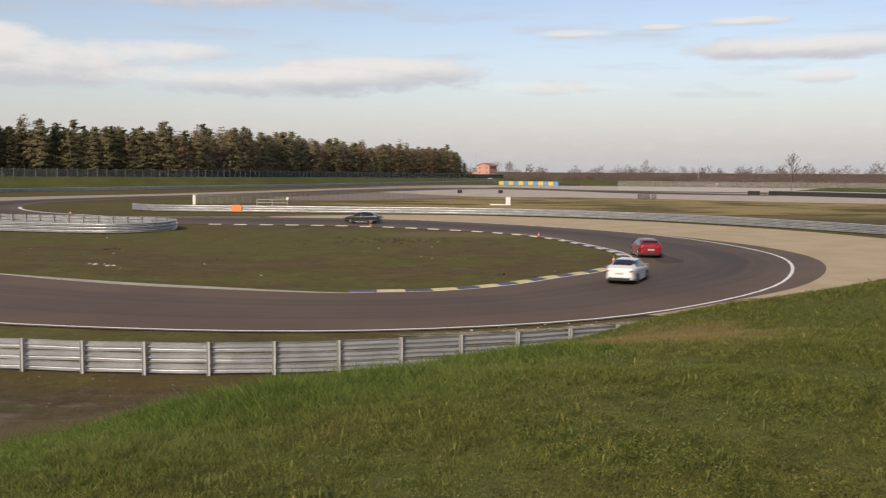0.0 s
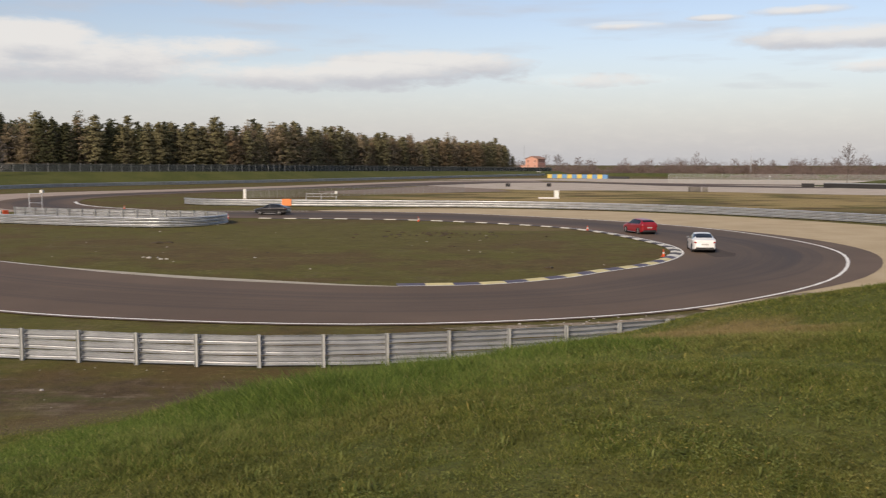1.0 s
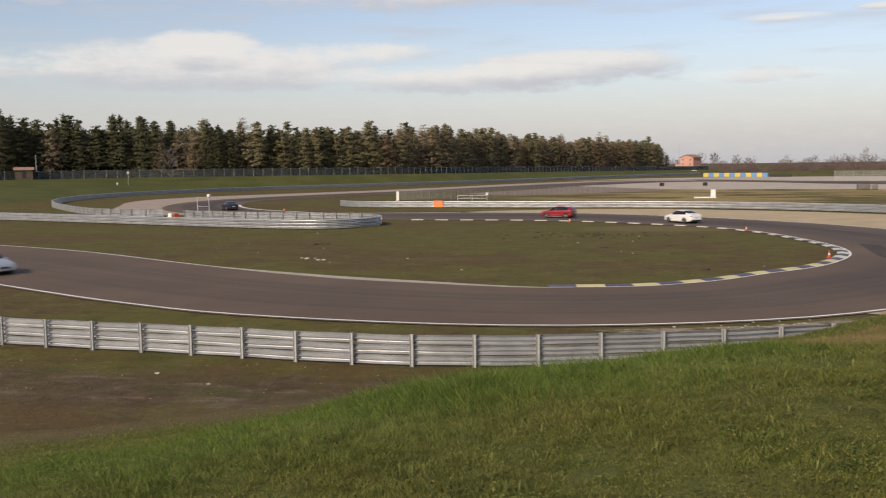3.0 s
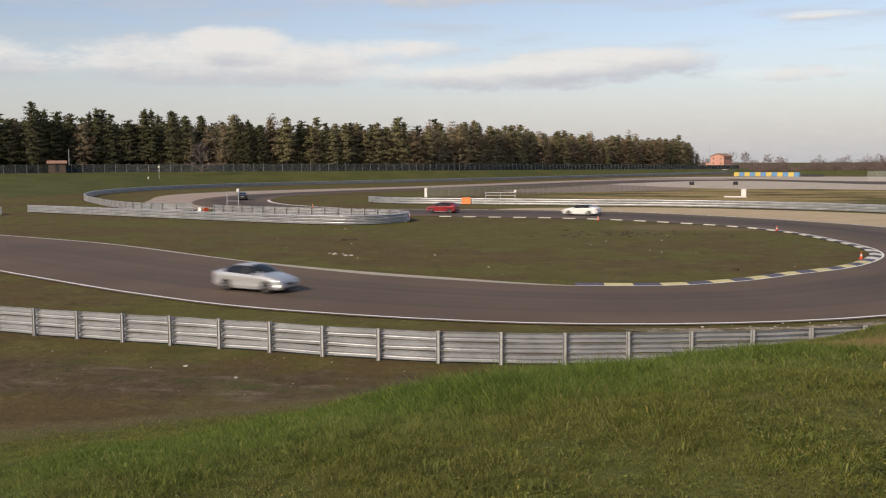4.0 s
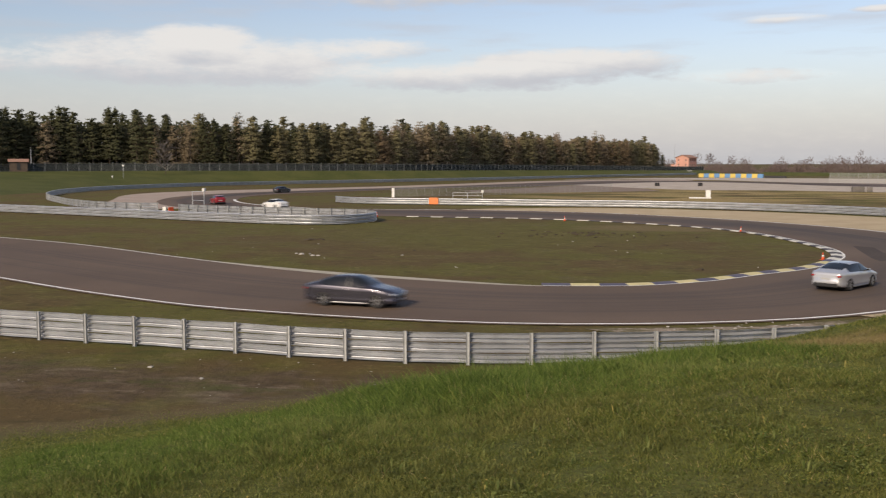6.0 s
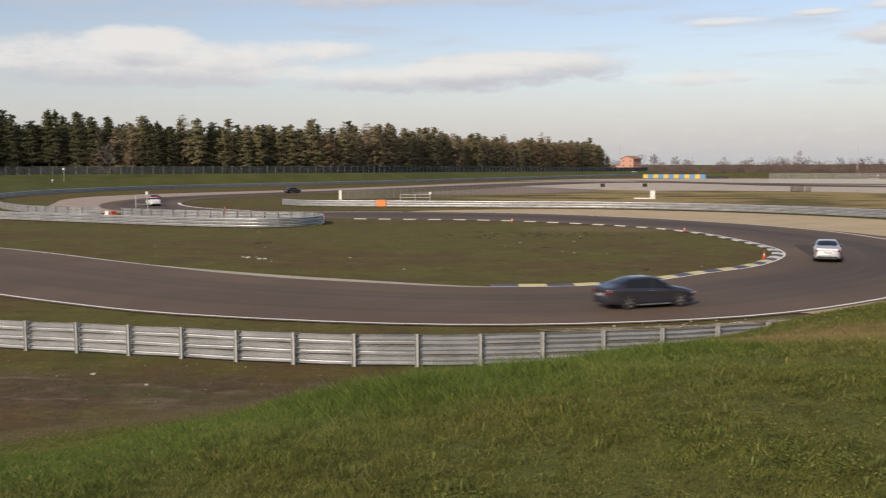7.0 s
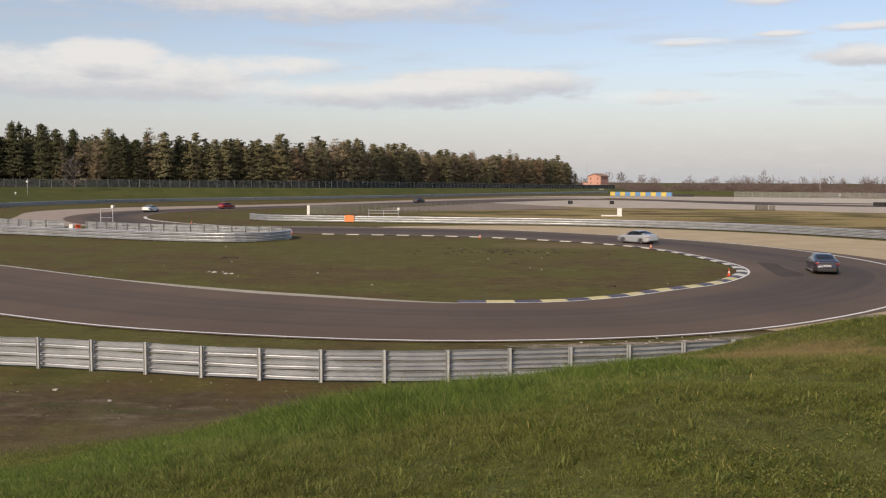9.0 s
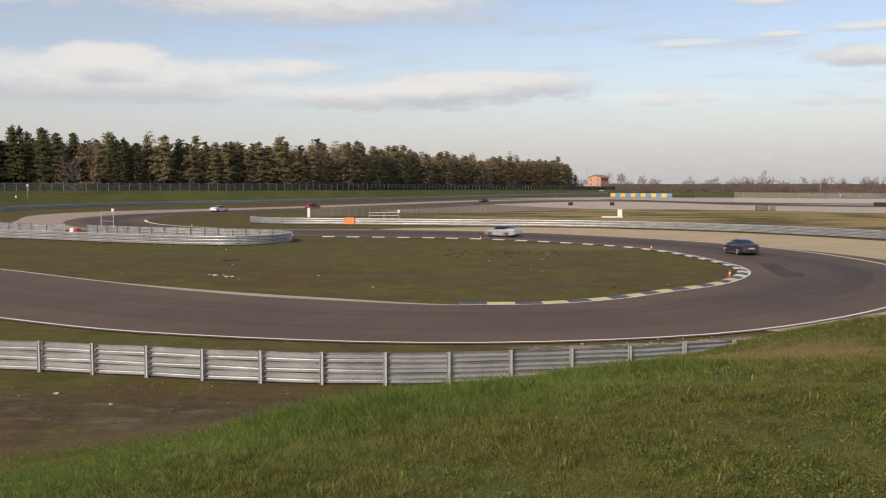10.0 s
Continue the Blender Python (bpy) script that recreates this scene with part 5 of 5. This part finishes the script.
bare_tree(8, 10.5, 3.0, "leafless pale tree in front of the wood", -139.1, 265.8, 1.6, PALETWIG, 0.024)
bare_tree(9, 12, 3.4, "leafless tree in the far hedge", 48, 700, 0.0, TWIG, 0.05)


def far_wood():
    """The distant hedge of scrub and bare trees, uncountable."""
    r = random.Random(21)
    vs, fs = [], []

    def stick(a, b, wd):
        d = b - a
        e = d.cross(Vector((r.gauss(0, 1), r.gauss(0, 1), r.gauss(0, 0.3))))
        e = e.normalized() * wd if e.length > 1e-6 else Vector((wd, 0, 0))
        k = len(vs)
        vs.extend([a - e, a + e, b + e * 0.6, b - e * 0.6])
        fs.append((k, k + 1, k + 2, k + 3))

    kinds = [winter_tree(random.Random(40 + i), 10.0, r.uniform(2.2, 3.8), 0.12, 15, (4, 3)) for i in range(6)]
    for x0, x1, y0, y1, n, hh in ((-20, 330, 640, 860, 70, 9.0), (300, 620, 480, 760, 50, 9.0), (120, 300, 420, 540, 18, 7.0)):
        for _ in range(n):
            x, y = x0 + (x1 - x0) * r.random(), y0 + (y1 - y0) * r.random()
            f = hh * r.uniform(0.6, 1.25) / 10.0 * (1.4 if r.random() < 0.12 else 1.0)
            turn = Matrix.Rotation(r.uniform(0, 6.28), 3, "Z")
            at = Vector((x, y, 0))
            for a, b, rad, level in r.choice(kinds):
                stick(turn @ a * f + at, turn @ b * f + at, max(rad, 0.075))
    # scrub in thickets of uneven height under and between the trees
    for x0, x1, y0, y1, n, hh in ((-30, 340, 640, 760, 120, 13.0), (300, 640, 500, 680, 90, 13.0), (120, 300, 425, 520, 34, 7.0)):
        for _ in range(n):
            cx, cy = x0 + (x1 - x0) * r.random(), y0 + (y1 - y0) * r.random()
            top, wide = hh * r.uniform(0.30, 1.0), r.uniform(2.5, 6.0)
            for _ in range(620):
                x, y = r.gauss(0, wide), r.gauss(0, 3.0)
                h = top * math.exp(-0.5 * (x / wide) ** 2) * r.uniform(0.5, 1.1)
                s = r.random() ** 1.2
                a = Vector((cx + x, cy + y, h * s * 0.85))
                stick(a, a + Vector((r.gauss(0, 0.3), r.gauss(0, 0.3), r.uniform(0.4, 1.1))), r.uniform(0.07, 0.20) * (1.25 - 0.6 * s))
    return tagged(new("far_hedge", mesh_from("far_hedge", vs, fs, TWIG)), "hazy line of bare brown trees on the horizon", "trees", kind="stuff")


far_wood()


# ---- house and hut ----
def house():
    ob = tagged(new("house"), "terracotta two-storey farmhouse with a low tiled gable roof", "house")
    bm = box_bm(-4.6, 4.6, -5.0, 5.0, -3.4, 6.4)
    for y in (-5.0, 4.8):
        q = [(-4.6, y, 6.4), (4.6, y, 6.4), (0, y, 8.0)]
        lo, hi = [bm.verts.new(p) for p in q], [bm.verts.new((p[0], p[1] + 0.2, p[2])) for p in q]
        bm.faces.new(lo), bm.faces.new(hi[::-1])
        for i in range(3):
            bm.faces.new((lo[i], hi[i], hi[(i + 1) % 3], lo[(i + 1) % 3]))
    part("wall", bm, TERRACOTTA, ob)
    for sgn in (-1, 1):
        bm = bmesh.new()
        q = [(0, -5.5, 8.05), (0, 5.5, 8.05), (sgn * 5.3, 5.5, 6.2), (sgn * 5.3, -5.5, 6.2)]
        top, bot = [bm.verts.new((x, y, z + 0.28)) for x, y, z in q], [bm.verts.new(p) for p in q]
        bm.faces.new(top), bm.faces.new(bot[::-1])
        for i in range(4):
            bm.faces.new((top[i], bot[i], bot[(i + 1) % 4], top[(i + 1) % 4]))
        bmesh.ops.recalc_face_normals(bm, faces=bm.faces[:])
        part("roof", bm, ROOF, ob)
    for z in (1.2, 4.2):
        for x in (-2.6, 2.6):
            wdw = part("window", box_bm(x - 0.5, x + 0.5, -5.06, -4.98, z, z + 1.35), HAZY_WINDOW, ob)
            part("sill", box_bm(x - 0.6, x + 0.6, -5.12, -5.0, z - 0.12, z), WHITE, wdw)
        for y in (-3.0, 0.0, 3.0):
            wdw = part("window", box_bm(4.58, 4.66, y - 0.5, y + 0.5, z, z + 1.35), HAZY_WINDOW, ob)
            part("sill", box_bm(4.6, 4.72, y - 0.6, y + 0.6, z - 0.12, z), WHITE, wdw)
    part("annex", box_bm(-9.0, -4.6, -3.5, 3, -3.4, 2.2), TERRACOTTA, ob)
    part("annex_roof", box_bm(-9.3, -4.61, -3.9, 3.4, 2.2, 2.6, bevel=0.05), ROOF, ob)
    ob.matrix_basis = pose(29.2, 640, 3.3, 0, 0, -32)


house()


def parked_van():
    ob = tagged(new("van"), "white van parked by the fence near the farmhouse", "van")
    part("body", box_bm(-0.95, 0.95, -2.4, 2.3, 0.35, 1.95, bevel=0.18), WHITE, ob)
    part("rear_window", box_bm(-0.7, 0.7, -2.42, -2.36, 1.2, 1.7, bevel=0.02), GLASS, ob)
    part("bumper", box_bm(-0.9, 0.9, -2.5, -2.35, 0.35, 0.55, bevel=0.03), TRIM, ob)
    for x in (-0.82, 0.82):
        for y in (-1.5, 1.5):
            part("wheel", tube(bmesh.new(), (x - 0.1, y, 0.33), (x + 0.1, y, 0.33), 0.33, 0.33, 14), TYRE, ob)
    ob.matrix_basis = pose(28.0, 575, 0.01, 0, 0, 15)


parked_van()


def pole(x, y, z, h, rad, label):
    ob = tagged(new("mast"), label, "mast")
    part("pole", tube(bmesh.new(), (0, 0, 0), (0, 0, h), rad, rad * 0.6, 8), STEEL, ob)
    part("foot", box_bm(-0.3, 0.3, -0.3, 0.3, -0.1, 0.1), CONCRETE, ob)
    ob.matrix_basis = pose(x, y, z)


pole(132, 498, 0.05, 14.5, 0.13, "thin pale mast beyond the paving")
pole(20.5, 600, 0.05, 17.5, 0.15, "thin pale mast beside the farmhouse")
pole(-176.6, 255.5, 3.7, 7.4, 0.14, "pale pole standing beside the hut")


def hut():
    ob = tagged(new("hut"), "small brown hut behind the wire fence", "hut")
    part("wall", box_bm(-2.4, 2.4, -1.6, 1.6, -0.8, 2.4), BARK, ob)
    bm = bmesh.new()
    for q in ([(-2.8, -2.0, 2.4), (2.8, -2.0, 2.4), (2.8, 0, 3.3), (-2.8, 0, 3.3)], [(2.8, 2.0, 2.4), (-2.8, 2.0, 2.4), (-2.8, 0, 3.3), (2.8, 0, 3.3)],
              [(-2.8, 2, 2.4), (-2.8, -2, 2.4), (-2.8, 0, 3.3)], [(2.8, -2, 2.4), (2.8, 2, 2.4), (2.8, 0, 3.3)]):
        bm.faces.new([bm.verts.new(p) for p in q])
    part("roof", bm, ROOF, ob)
    part("door", box_bm(-0.5, 0.5, -1.66, -1.58, 0.02, 2.0), TRIM, ob)
    ob.matrix_basis = pose(-177.9, 251.4, 4.3, 0, 0, 35)


hut()
field = spline([(60, 520), (95, 497), (150, 452), (220, 420), (330, 400), (480, 420)], 8.0)
fs_ = side_of(field)
fv = [(p[0] + fs_[i][0] * d, p[1] + fs_[i][1] * d, h) for i, p in enumerate(field) for d, h in ((0, 0), (4, 1.1), (8, 1.6), (14, 1.4), (30, 0.0))]
ff = [(i * 5 + j, (i + 1) * 5 + j, (i + 1) * 5 + j + 1, i * 5 + j + 1) for i in range(len(field) - 1) for j in range(4)]
tagged(new("field_bank", mesh_from("field_bank", fv, ff, BANKGRASS, smooth=True)), "low green bank at the edge of the fields", "embankment", kind="structure")


bank_line = spline([(90, 288), (98, 276), (115, 252), (132, 229), (160, 192), (210, 140)], 4.0)
bs_ = side_of(bank_line)
bv_ = []
for i, p in enumerate(bank_line):
    lift = min(1.0, i / 5)
    bv_ += [(p[0] + bs_[i][0] * d, p[1] + bs_[i][1] * d, h * lift - 0.02) for d, h in ((0, 0), (4, 0.7), (9, 1.8), (13, 2.1), (20, 1.9), (34, 0.0))]
bf_ = [(i * 6 + j, (i + 1) * 6 + j, (i + 1) * 6 + j + 1, i * 6 + j + 1) for i in range(len(bank_line) - 1) for j in range(5)]
tagged(new("wall_bank", mesh_from("wall_bank", bv_, bf_, BANKGRASS, smooth=True)), "low green bank behind the black tyre wall", "embankment", kind="structure")
frame_gate(97, 346, 3.0, 2.0, 0, "small pale tubular frame before the wire fence")


# ---- clods and stones ----
def clods(name, label, spots, material, seed, category):
    r = random.Random(seed)
    bm = bmesh.new()
    for x, y, z, s in spots:
        m = Matrix.Translation((x, y, z)) @ Matrix.Rotation(r.uniform(0, 6), 4, "Z") @ Matrix.Diagonal((s * r.uniform(0.8, 1.8), s * r.uniform(0.6, 1.2), s * r.uniform(0.25, 0.5), 1))
        made = bmesh.ops.create_icosphere(bm, subdivisions=1, radius=1.0, matrix=m)["verts"]
        for v in made:
            v.co += Vector((r.uniform(-0.2, 0.2), r.uniform(-0.2, 0.2), r.uniform(-0.1, 0.1))) * s
    return tagged(new(name, bm_mesh(name, bm, material)), label, category, kind="stuff")


CLOD = two_tone("dug_soil", (0.066, 0.048, 0.026), (0.048, 0.036, 0.020), 2, 12, 0.95, coords="Position")
STONE = two_tone("pale_stone", (0.48, 0.45, 0.40), (0.38, 0.35, 0.31), 3, 20, 0.9, coords="Position")
r7 = random.Random(7)
clods("dug_clods", "dark clods of dug earth on the infield", [(r7.gauss(-5.0, 3.6), r7.gauss(87, 1.9), 0.0, r7.uniform(0.06, 0.24)) for _ in range(80)] +
      [(-26.7, 75.6, 0, 0.4), (-25.9, 75.9, 0, 0.3), (3.6, 58.9, 0, 0.3), (-3, 74, 0, 0.25), (2, 76, 0, 0.2), (-16, 68, 0, 0.22)], CLOD, 3, "soil")
clods("loose_stones", "pale stones strewn on the grass and bare earth", [(-22.0, 62.8, 0, 0.2), (-21.6, 62.9, 0, 0.14), (-23.1, 63.7, 0, 0.2), (-22.6, 63.9, 0, 0.14), (-23.6, 64.0, 0, 0.12), (-14.9, 27.2, 0, 0.10), (-12.6, 26.0, 0, 0.07)] +
      [(r7.uniform(-24, 0), r7.uniform(24, 29), 0.0, r7.uniform(0.010, 0.03)) for _ in range(45)] + [(r7.uniform(-45, 8), r7.uniform(56, 90), 0.0, r7.uniform(0.03, 0.09)) for _ in range(25)] +
      [(2 + s * 14 + r7.gauss(0, 0.6), 37.6 + s * s * 8 + r7.gauss(0, 0.7), 0.01, r7.uniform(0.02, 0.07)) for s in (r7.random() for _ in range(160))], STONE, 4, "stones")


# ---- grass on the mound ----
def grass():
    g = np.random.default_rng(5)
    n = 1150000
    az_ = np.radians(g.uniform(-28.5, 42.5, n))
    dist = 3.2 * (30 / 3.2) ** g.random(n) ** 0.85
    m = n // 6
    az_[:m] = g.uniform(0, 6.283, m)
    dist[:m] = 0.4 + 17 * g.random(m)
    x, y = -np.sin(az_) * dist, np.cos(az_) * dist
    z = ground_height(x, y)
    a = 0.630
    u, v = -np.sin(a) * x + np.cos(a) * y, np.cos(a) * x + np.sin(a) * y
    patchy = 0.5 + 0.5 * np.sin(x * 0.9 + 1.7 * np.sin(y * 0.53)) * np.sin(y * 0.8 + 1.1 * np.sin(x * 0.7))
    keep = (z > 0.03 + 0.32 * g.random(n)) & (g.random(n) < 0.45 + 0.55 * patchy)
    x, y, z, u, v, dist, patchy = [q[keep] for q in (x, y, z, u, v, dist, patchy)]
    n = len(x)
    tall = np.clip((u - 5.5) / 2.0, 0, 1) * np.clip((11.2 - u) / 1.8, 0, 1) * np.clip((9.2 - v) / 3.0, 0.0, 1)
    clump = 0.5 + 0.5 * np.sin(x * 6.1 + 2.0 * np.sin(y * 4.3)) * np.sin(y * 5.3 + 1.6 * np.sin(x * 3.7))
    h = (0.012 + 0.036 * g.random(n) * (0.25 + 0.5 * patchy + 0.6 * clump)) * (1 + (2.8 * np.clip((v + 1.5) / 5.0, 0.35, 1) + 6.0 * np.exp(-((v - 5.4) / 1.9) ** 2) * np.clip((u - 6.3) / 1.2, 0, 1)) * tall * (0.35 + 0.65 * g.random(n)) * (0.4 + 0.6 * patchy))
    w = np.clip(0.0017 + 0.00030 * dist, 0, 0.009) * g.uniform(0.7, 1.5, n)
    yaw, lean, lyaw = g.uniform(0, 6.283, n), np.abs(g.normal(1.15, 0.6, n)) * h, g.uniform(0, 6.283, n)
    co = np.empty((n, 3, 3), dtype=np.float32)
    bx, by = np.cos(yaw) * w, np.sin(yaw) * w
    co[:, 0] = np.stack([x - bx, y - by, z - 0.01], 1)
    co[:, 1] = np.stack([x + bx, y + by, z - 0.01], 1)
    co[:, 2] = np.stack([x + np.cos(lyaw) * lean, y + np.sin(lyaw) * lean, z + h], 1)
    edge = 0.08 + 0.8 * g.random(n) ** 2
    for name, pick, mat, label in (("grass", tall <= edge, BLADES, "green winter grass with dry blades on the mound"),
                                   ("tall_grass", tall > edge, LUSH, "lush tall green grass along the brow of the mound")):
        tri = co[pick]
        m = len(tri)
        me = bpy.data.meshes.new(name)
        me.vertices.add(m * 3)
        me.vertices.foreach_set("co", tri.ravel())
        me.loops.add(m * 3)
        me.loops.foreach_set("vertex_index", np.arange(m * 3, dtype=np.int32))
        me.polygons.add(m)
        me.polygons.foreach_set("loop_start", np.arange(0, m * 3, 3, dtype=np.int32))
        me.update(calc_edges=True)
        me.materials.append(mat)
        tagged(new(name, me), label, "grass", kind="stuff")


grass()


def weeds():
    """Low broad-leaved weeds and coarse tufts in the turf, uncountable."""
    g = np.random.default_rng(9)
    n = 30000
    az_, dist = np.radians(g.uniform(-28.5, 42.5, n)), 3.4 * (22 / 3.4) ** (g.random(n) ** 0.9)
    x, y = -np.sin(az_) * dist, np.cos(az_) * dist
    z = ground_height(x, y)
    drift = np.sin(x * 2.3 + 1.9 * np.sin(y * 1.7)) * np.sin(y * 2.1 + 1.4 * np.sin(x * 1.3)) + 0.6 * np.sin(x * 5.7 + y * 4.1)
    keep = (z > 0.5) & (g.normal(0, 1.0, n) < drift)
    x, y, z = x[keep], y[keep], z[keep]
    coarse = g.random(len(x)) < 0.03
    vs, fs = [], []
    for rosette in range(7):
        m = len(x)
        a = g.uniform(0, 6.283, m)
        l = np.where(coarse, g.uniform(0.05, 0.10, m), g.uniform(0.010, 0.022, m))
        wd, up = np.where(coarse, 0.006, l * g.uniform(0.25, 0.45, m)), np.where(coarse, g.uniform(0.5, 1.0, m), g.uniform(0.1, 0.6, m))
        d1, d2 = np.stack([np.cos(a), np.sin(a), 0 * a], 1), np.stack([-np.sin(a), np.cos(a), 0 * a], 1)
        p = np.stack([x + g.normal(0, 0.035, m), y + g.normal(0, 0.035, m), z + np.where(coarse, 0.0, g.uniform(0.005, 0.030, m))], 1)
        lift = np.zeros((m, 3))
        lift[:, 2] = l * up
        mid, tip = p + d1 * (l * 0.5 * (1.2 - up))[:, None] + lift * 0.75, p + d1 * (l * (1.25 - up))[:, None] + lift
        quad = np.stack([p, mid + d2 * wd[:, None], tip, mid - d2 * wd[:, None]], 1).reshape(-1, 3)
        fs += [(k, k + 1, k + 2, k + 3) for k in range(len(vs), len(vs) + 4 * m, 4)]
        vs += list(quad)
    leaf = blade_material("weed_leaves", (0.110, 0.150, 0.034), (0.225, 0.250, 0.072), (0.46, 0.36, 0.10))
    return tagged(new("weeds", mesh_from("weeds", vs, fs, leaf)), "broad-leaved weeds and coarse tufts in the turf", "weeds", kind="stuff")


weeds()

# ---- movement: seconds, x, y ----
RUN_BLACK = [(0.0, -9.52, 114.95), (0.5, -17.73, 117.03), (1.0, -27.27, 118.91), (1.5, -36.64, 121.31), (2.0, -46.11, 125.18), (2.5, -54.78, 130.57), (3.0, -62.29, 137.77),
    (3.5, -68.6, 146.85), (4.0, -73.96, 156.84), (4.5, -77.21, 165.35), (5.0, -78.52, 175.3), (5.5, -77.94, 186.56), (6.0, -75.53, 196.41), (6.5, -71.81, 205.23),
    (7.0, -66.93, 214.88), (7.5, -60.9, 226.33), (8.0, -53.9, 240.16), (8.5, -46.34, 256.81), (9.0, -38.51, 275.74), (9.5, -30.6, 295.26), (10.0, -22.64, 314.18)]
RUN_RED = [(0.0, 15.3, 72.18), (0.5, 15.4, 80.0), (1.0, 13.71, 89.19), (1.5, 10.15, 96.59), (2.0, 4.8, 103.93), (2.5, -1.84, 110.62), (3.0, -9.99, 114.99),
    (3.5, -18.77, 117.1), (4.0, -28.53, 118.98), (4.5, -39.75, 122.46), (5.0, -50.2, 127.42), (5.5, -58.03, 132.82), (6.0, -63.97, 138.91), (6.5, -69.32, 147.32),
    (7.0, -74.62, 159.51), (7.5, -78.25, 172.99), (8.0, -78.52, 184.44), (8.5, -75.93, 194.63), (9.0, -71.54, 205.43), (9.5, -65.8, 217.36), (10.0, -58.65, 230.73)]
RUN_WHITE = [(0.0, 10.8, 55.59), (0.5, 13.8, 62.43), (1.0, 15.5, 71.44), (1.5, 15.48, 80.61), (2.0, 13.43, 89.22), (2.5, 9.53, 96.45), (3.0, 4.01, 104.84),
    (3.5, -2.44, 112.25), (4.0, -10.67, 115.76), (4.5, -21.08, 117.78), (5.0, -31.42, 119.87), (5.5, -40.4, 122.04), (6.0, -49.76, 126.7), (6.5, -60.37, 136.04),
    (7.0, -68.57, 145.75), (7.5, -72.31, 151.82), (8.0, -75.06, 158.69), (8.5, -77.76, 169.15), (9.0, -78.58, 181.14), (9.5, -76.75, 192.41), (10.0, -72.55, 203.13)]
RUN_SILVER = [(0.0, -100.0, 81.0), (0.5, -90.28, 76.81), (1.0, -80.46, 72.55), (1.5, -70.54, 68.11), (2.0, -60.53, 63.27), (2.5, -50.42, 57.97), (3.0, -40.2, 52.66),
    (3.5, -30.01, 48.05), (4.0, -20.37, 44.46), (4.5, -11.35, 42.44), (5.0, -2.24, 43.38), (5.5, 5.26, 46.82), (6.0, 10.39, 51.91), (6.5, 13.38, 58.27),
    (7.0, 15.76, 66.03), (7.5, 16.7, 74.15), (8.0, 15.95, 83.52), (8.5, 13.51, 93.0), (9.0, 8.7, 100.37), (9.5, 2.34, 106.69), (10.0, -5.89, 113.0)]
RUN_GREY = [(0.0, -127.0, 95.0), (0.5, -117.54, 90.0), (1.0, -107.84, 85.16), (1.5, -98.0, 80.5), (2.0, -88.21, 76.07), (2.5, -78.83, 71.93), (3.0, -70.01, 68.01),
    (3.5, -61.43, 63.92), (4.0, -52.24, 59.06), (4.5, -41.79, 53.19), (5.0, -30.7, 47.31), (5.5, -20.73, 43.18), (6.0, -12.4, 41.16), (6.5, -4.76, 41.14),
    (7.0, 2.66, 43.56), (7.5, 8.45, 47.86), (8.0, 13.55, 54.3), (8.5, 16.95, 61.22), (9.0, 18.96, 70.38), (9.5, 18.82, 79.26), (10.0, 16.59, 87.99)]



def spin(car, ts_, xy):
    """Rolls the wheels with the road; five equal spokes let whole fifths of a turn be left out."""
    run = np.concatenate([[0], np.cumsum(np.linalg.norm(np.diff(xy, axis=0), axis=1))])
    at = np.arange(0, 301) / 30.0
    turn = np.degrees(np.interp(at, ts_, run) / 0.311)
    angle = np.concatenate([[0], np.cumsum(np.diff(turn) % 72.0)])
    for wheel in [o for o in car.children if o.name.startswith("wheel") and "housing" not in o.name]:
        x, y, z = wheel.matrix_basis.translation
        walk(wheel, [(float(t), pose(x, y, z) @ Matrix.Rotation(math.radians(a), 4, "Y")) for t, a in zip(at, angle)])


def drive(car, run):
    car.scale = (0.95, 0.95, 0.95)
    xy = np.array([(x, y) for _, x, y in run])
    ts_ = np.array([t for t, _, _ in run])
    d = np.gradient(xy, ts_, axis=0)
    spin(car, ts_, xy)
    walk(car, [(t, pose(x, y, 0.022, 0, 0, math.degrees(math.atan2(d[i][1], d[i][0])))) for i, (t, x, y) in enumerate(run)])


def motions():
    drive(car_black, RUN_BLACK)
    drive(car_red, RUN_RED)
    drive(car_white, RUN_WHITE)
    drive(car_silver, RUN_SILVER)
    drive(car_grey, RUN_GREY)


motions()
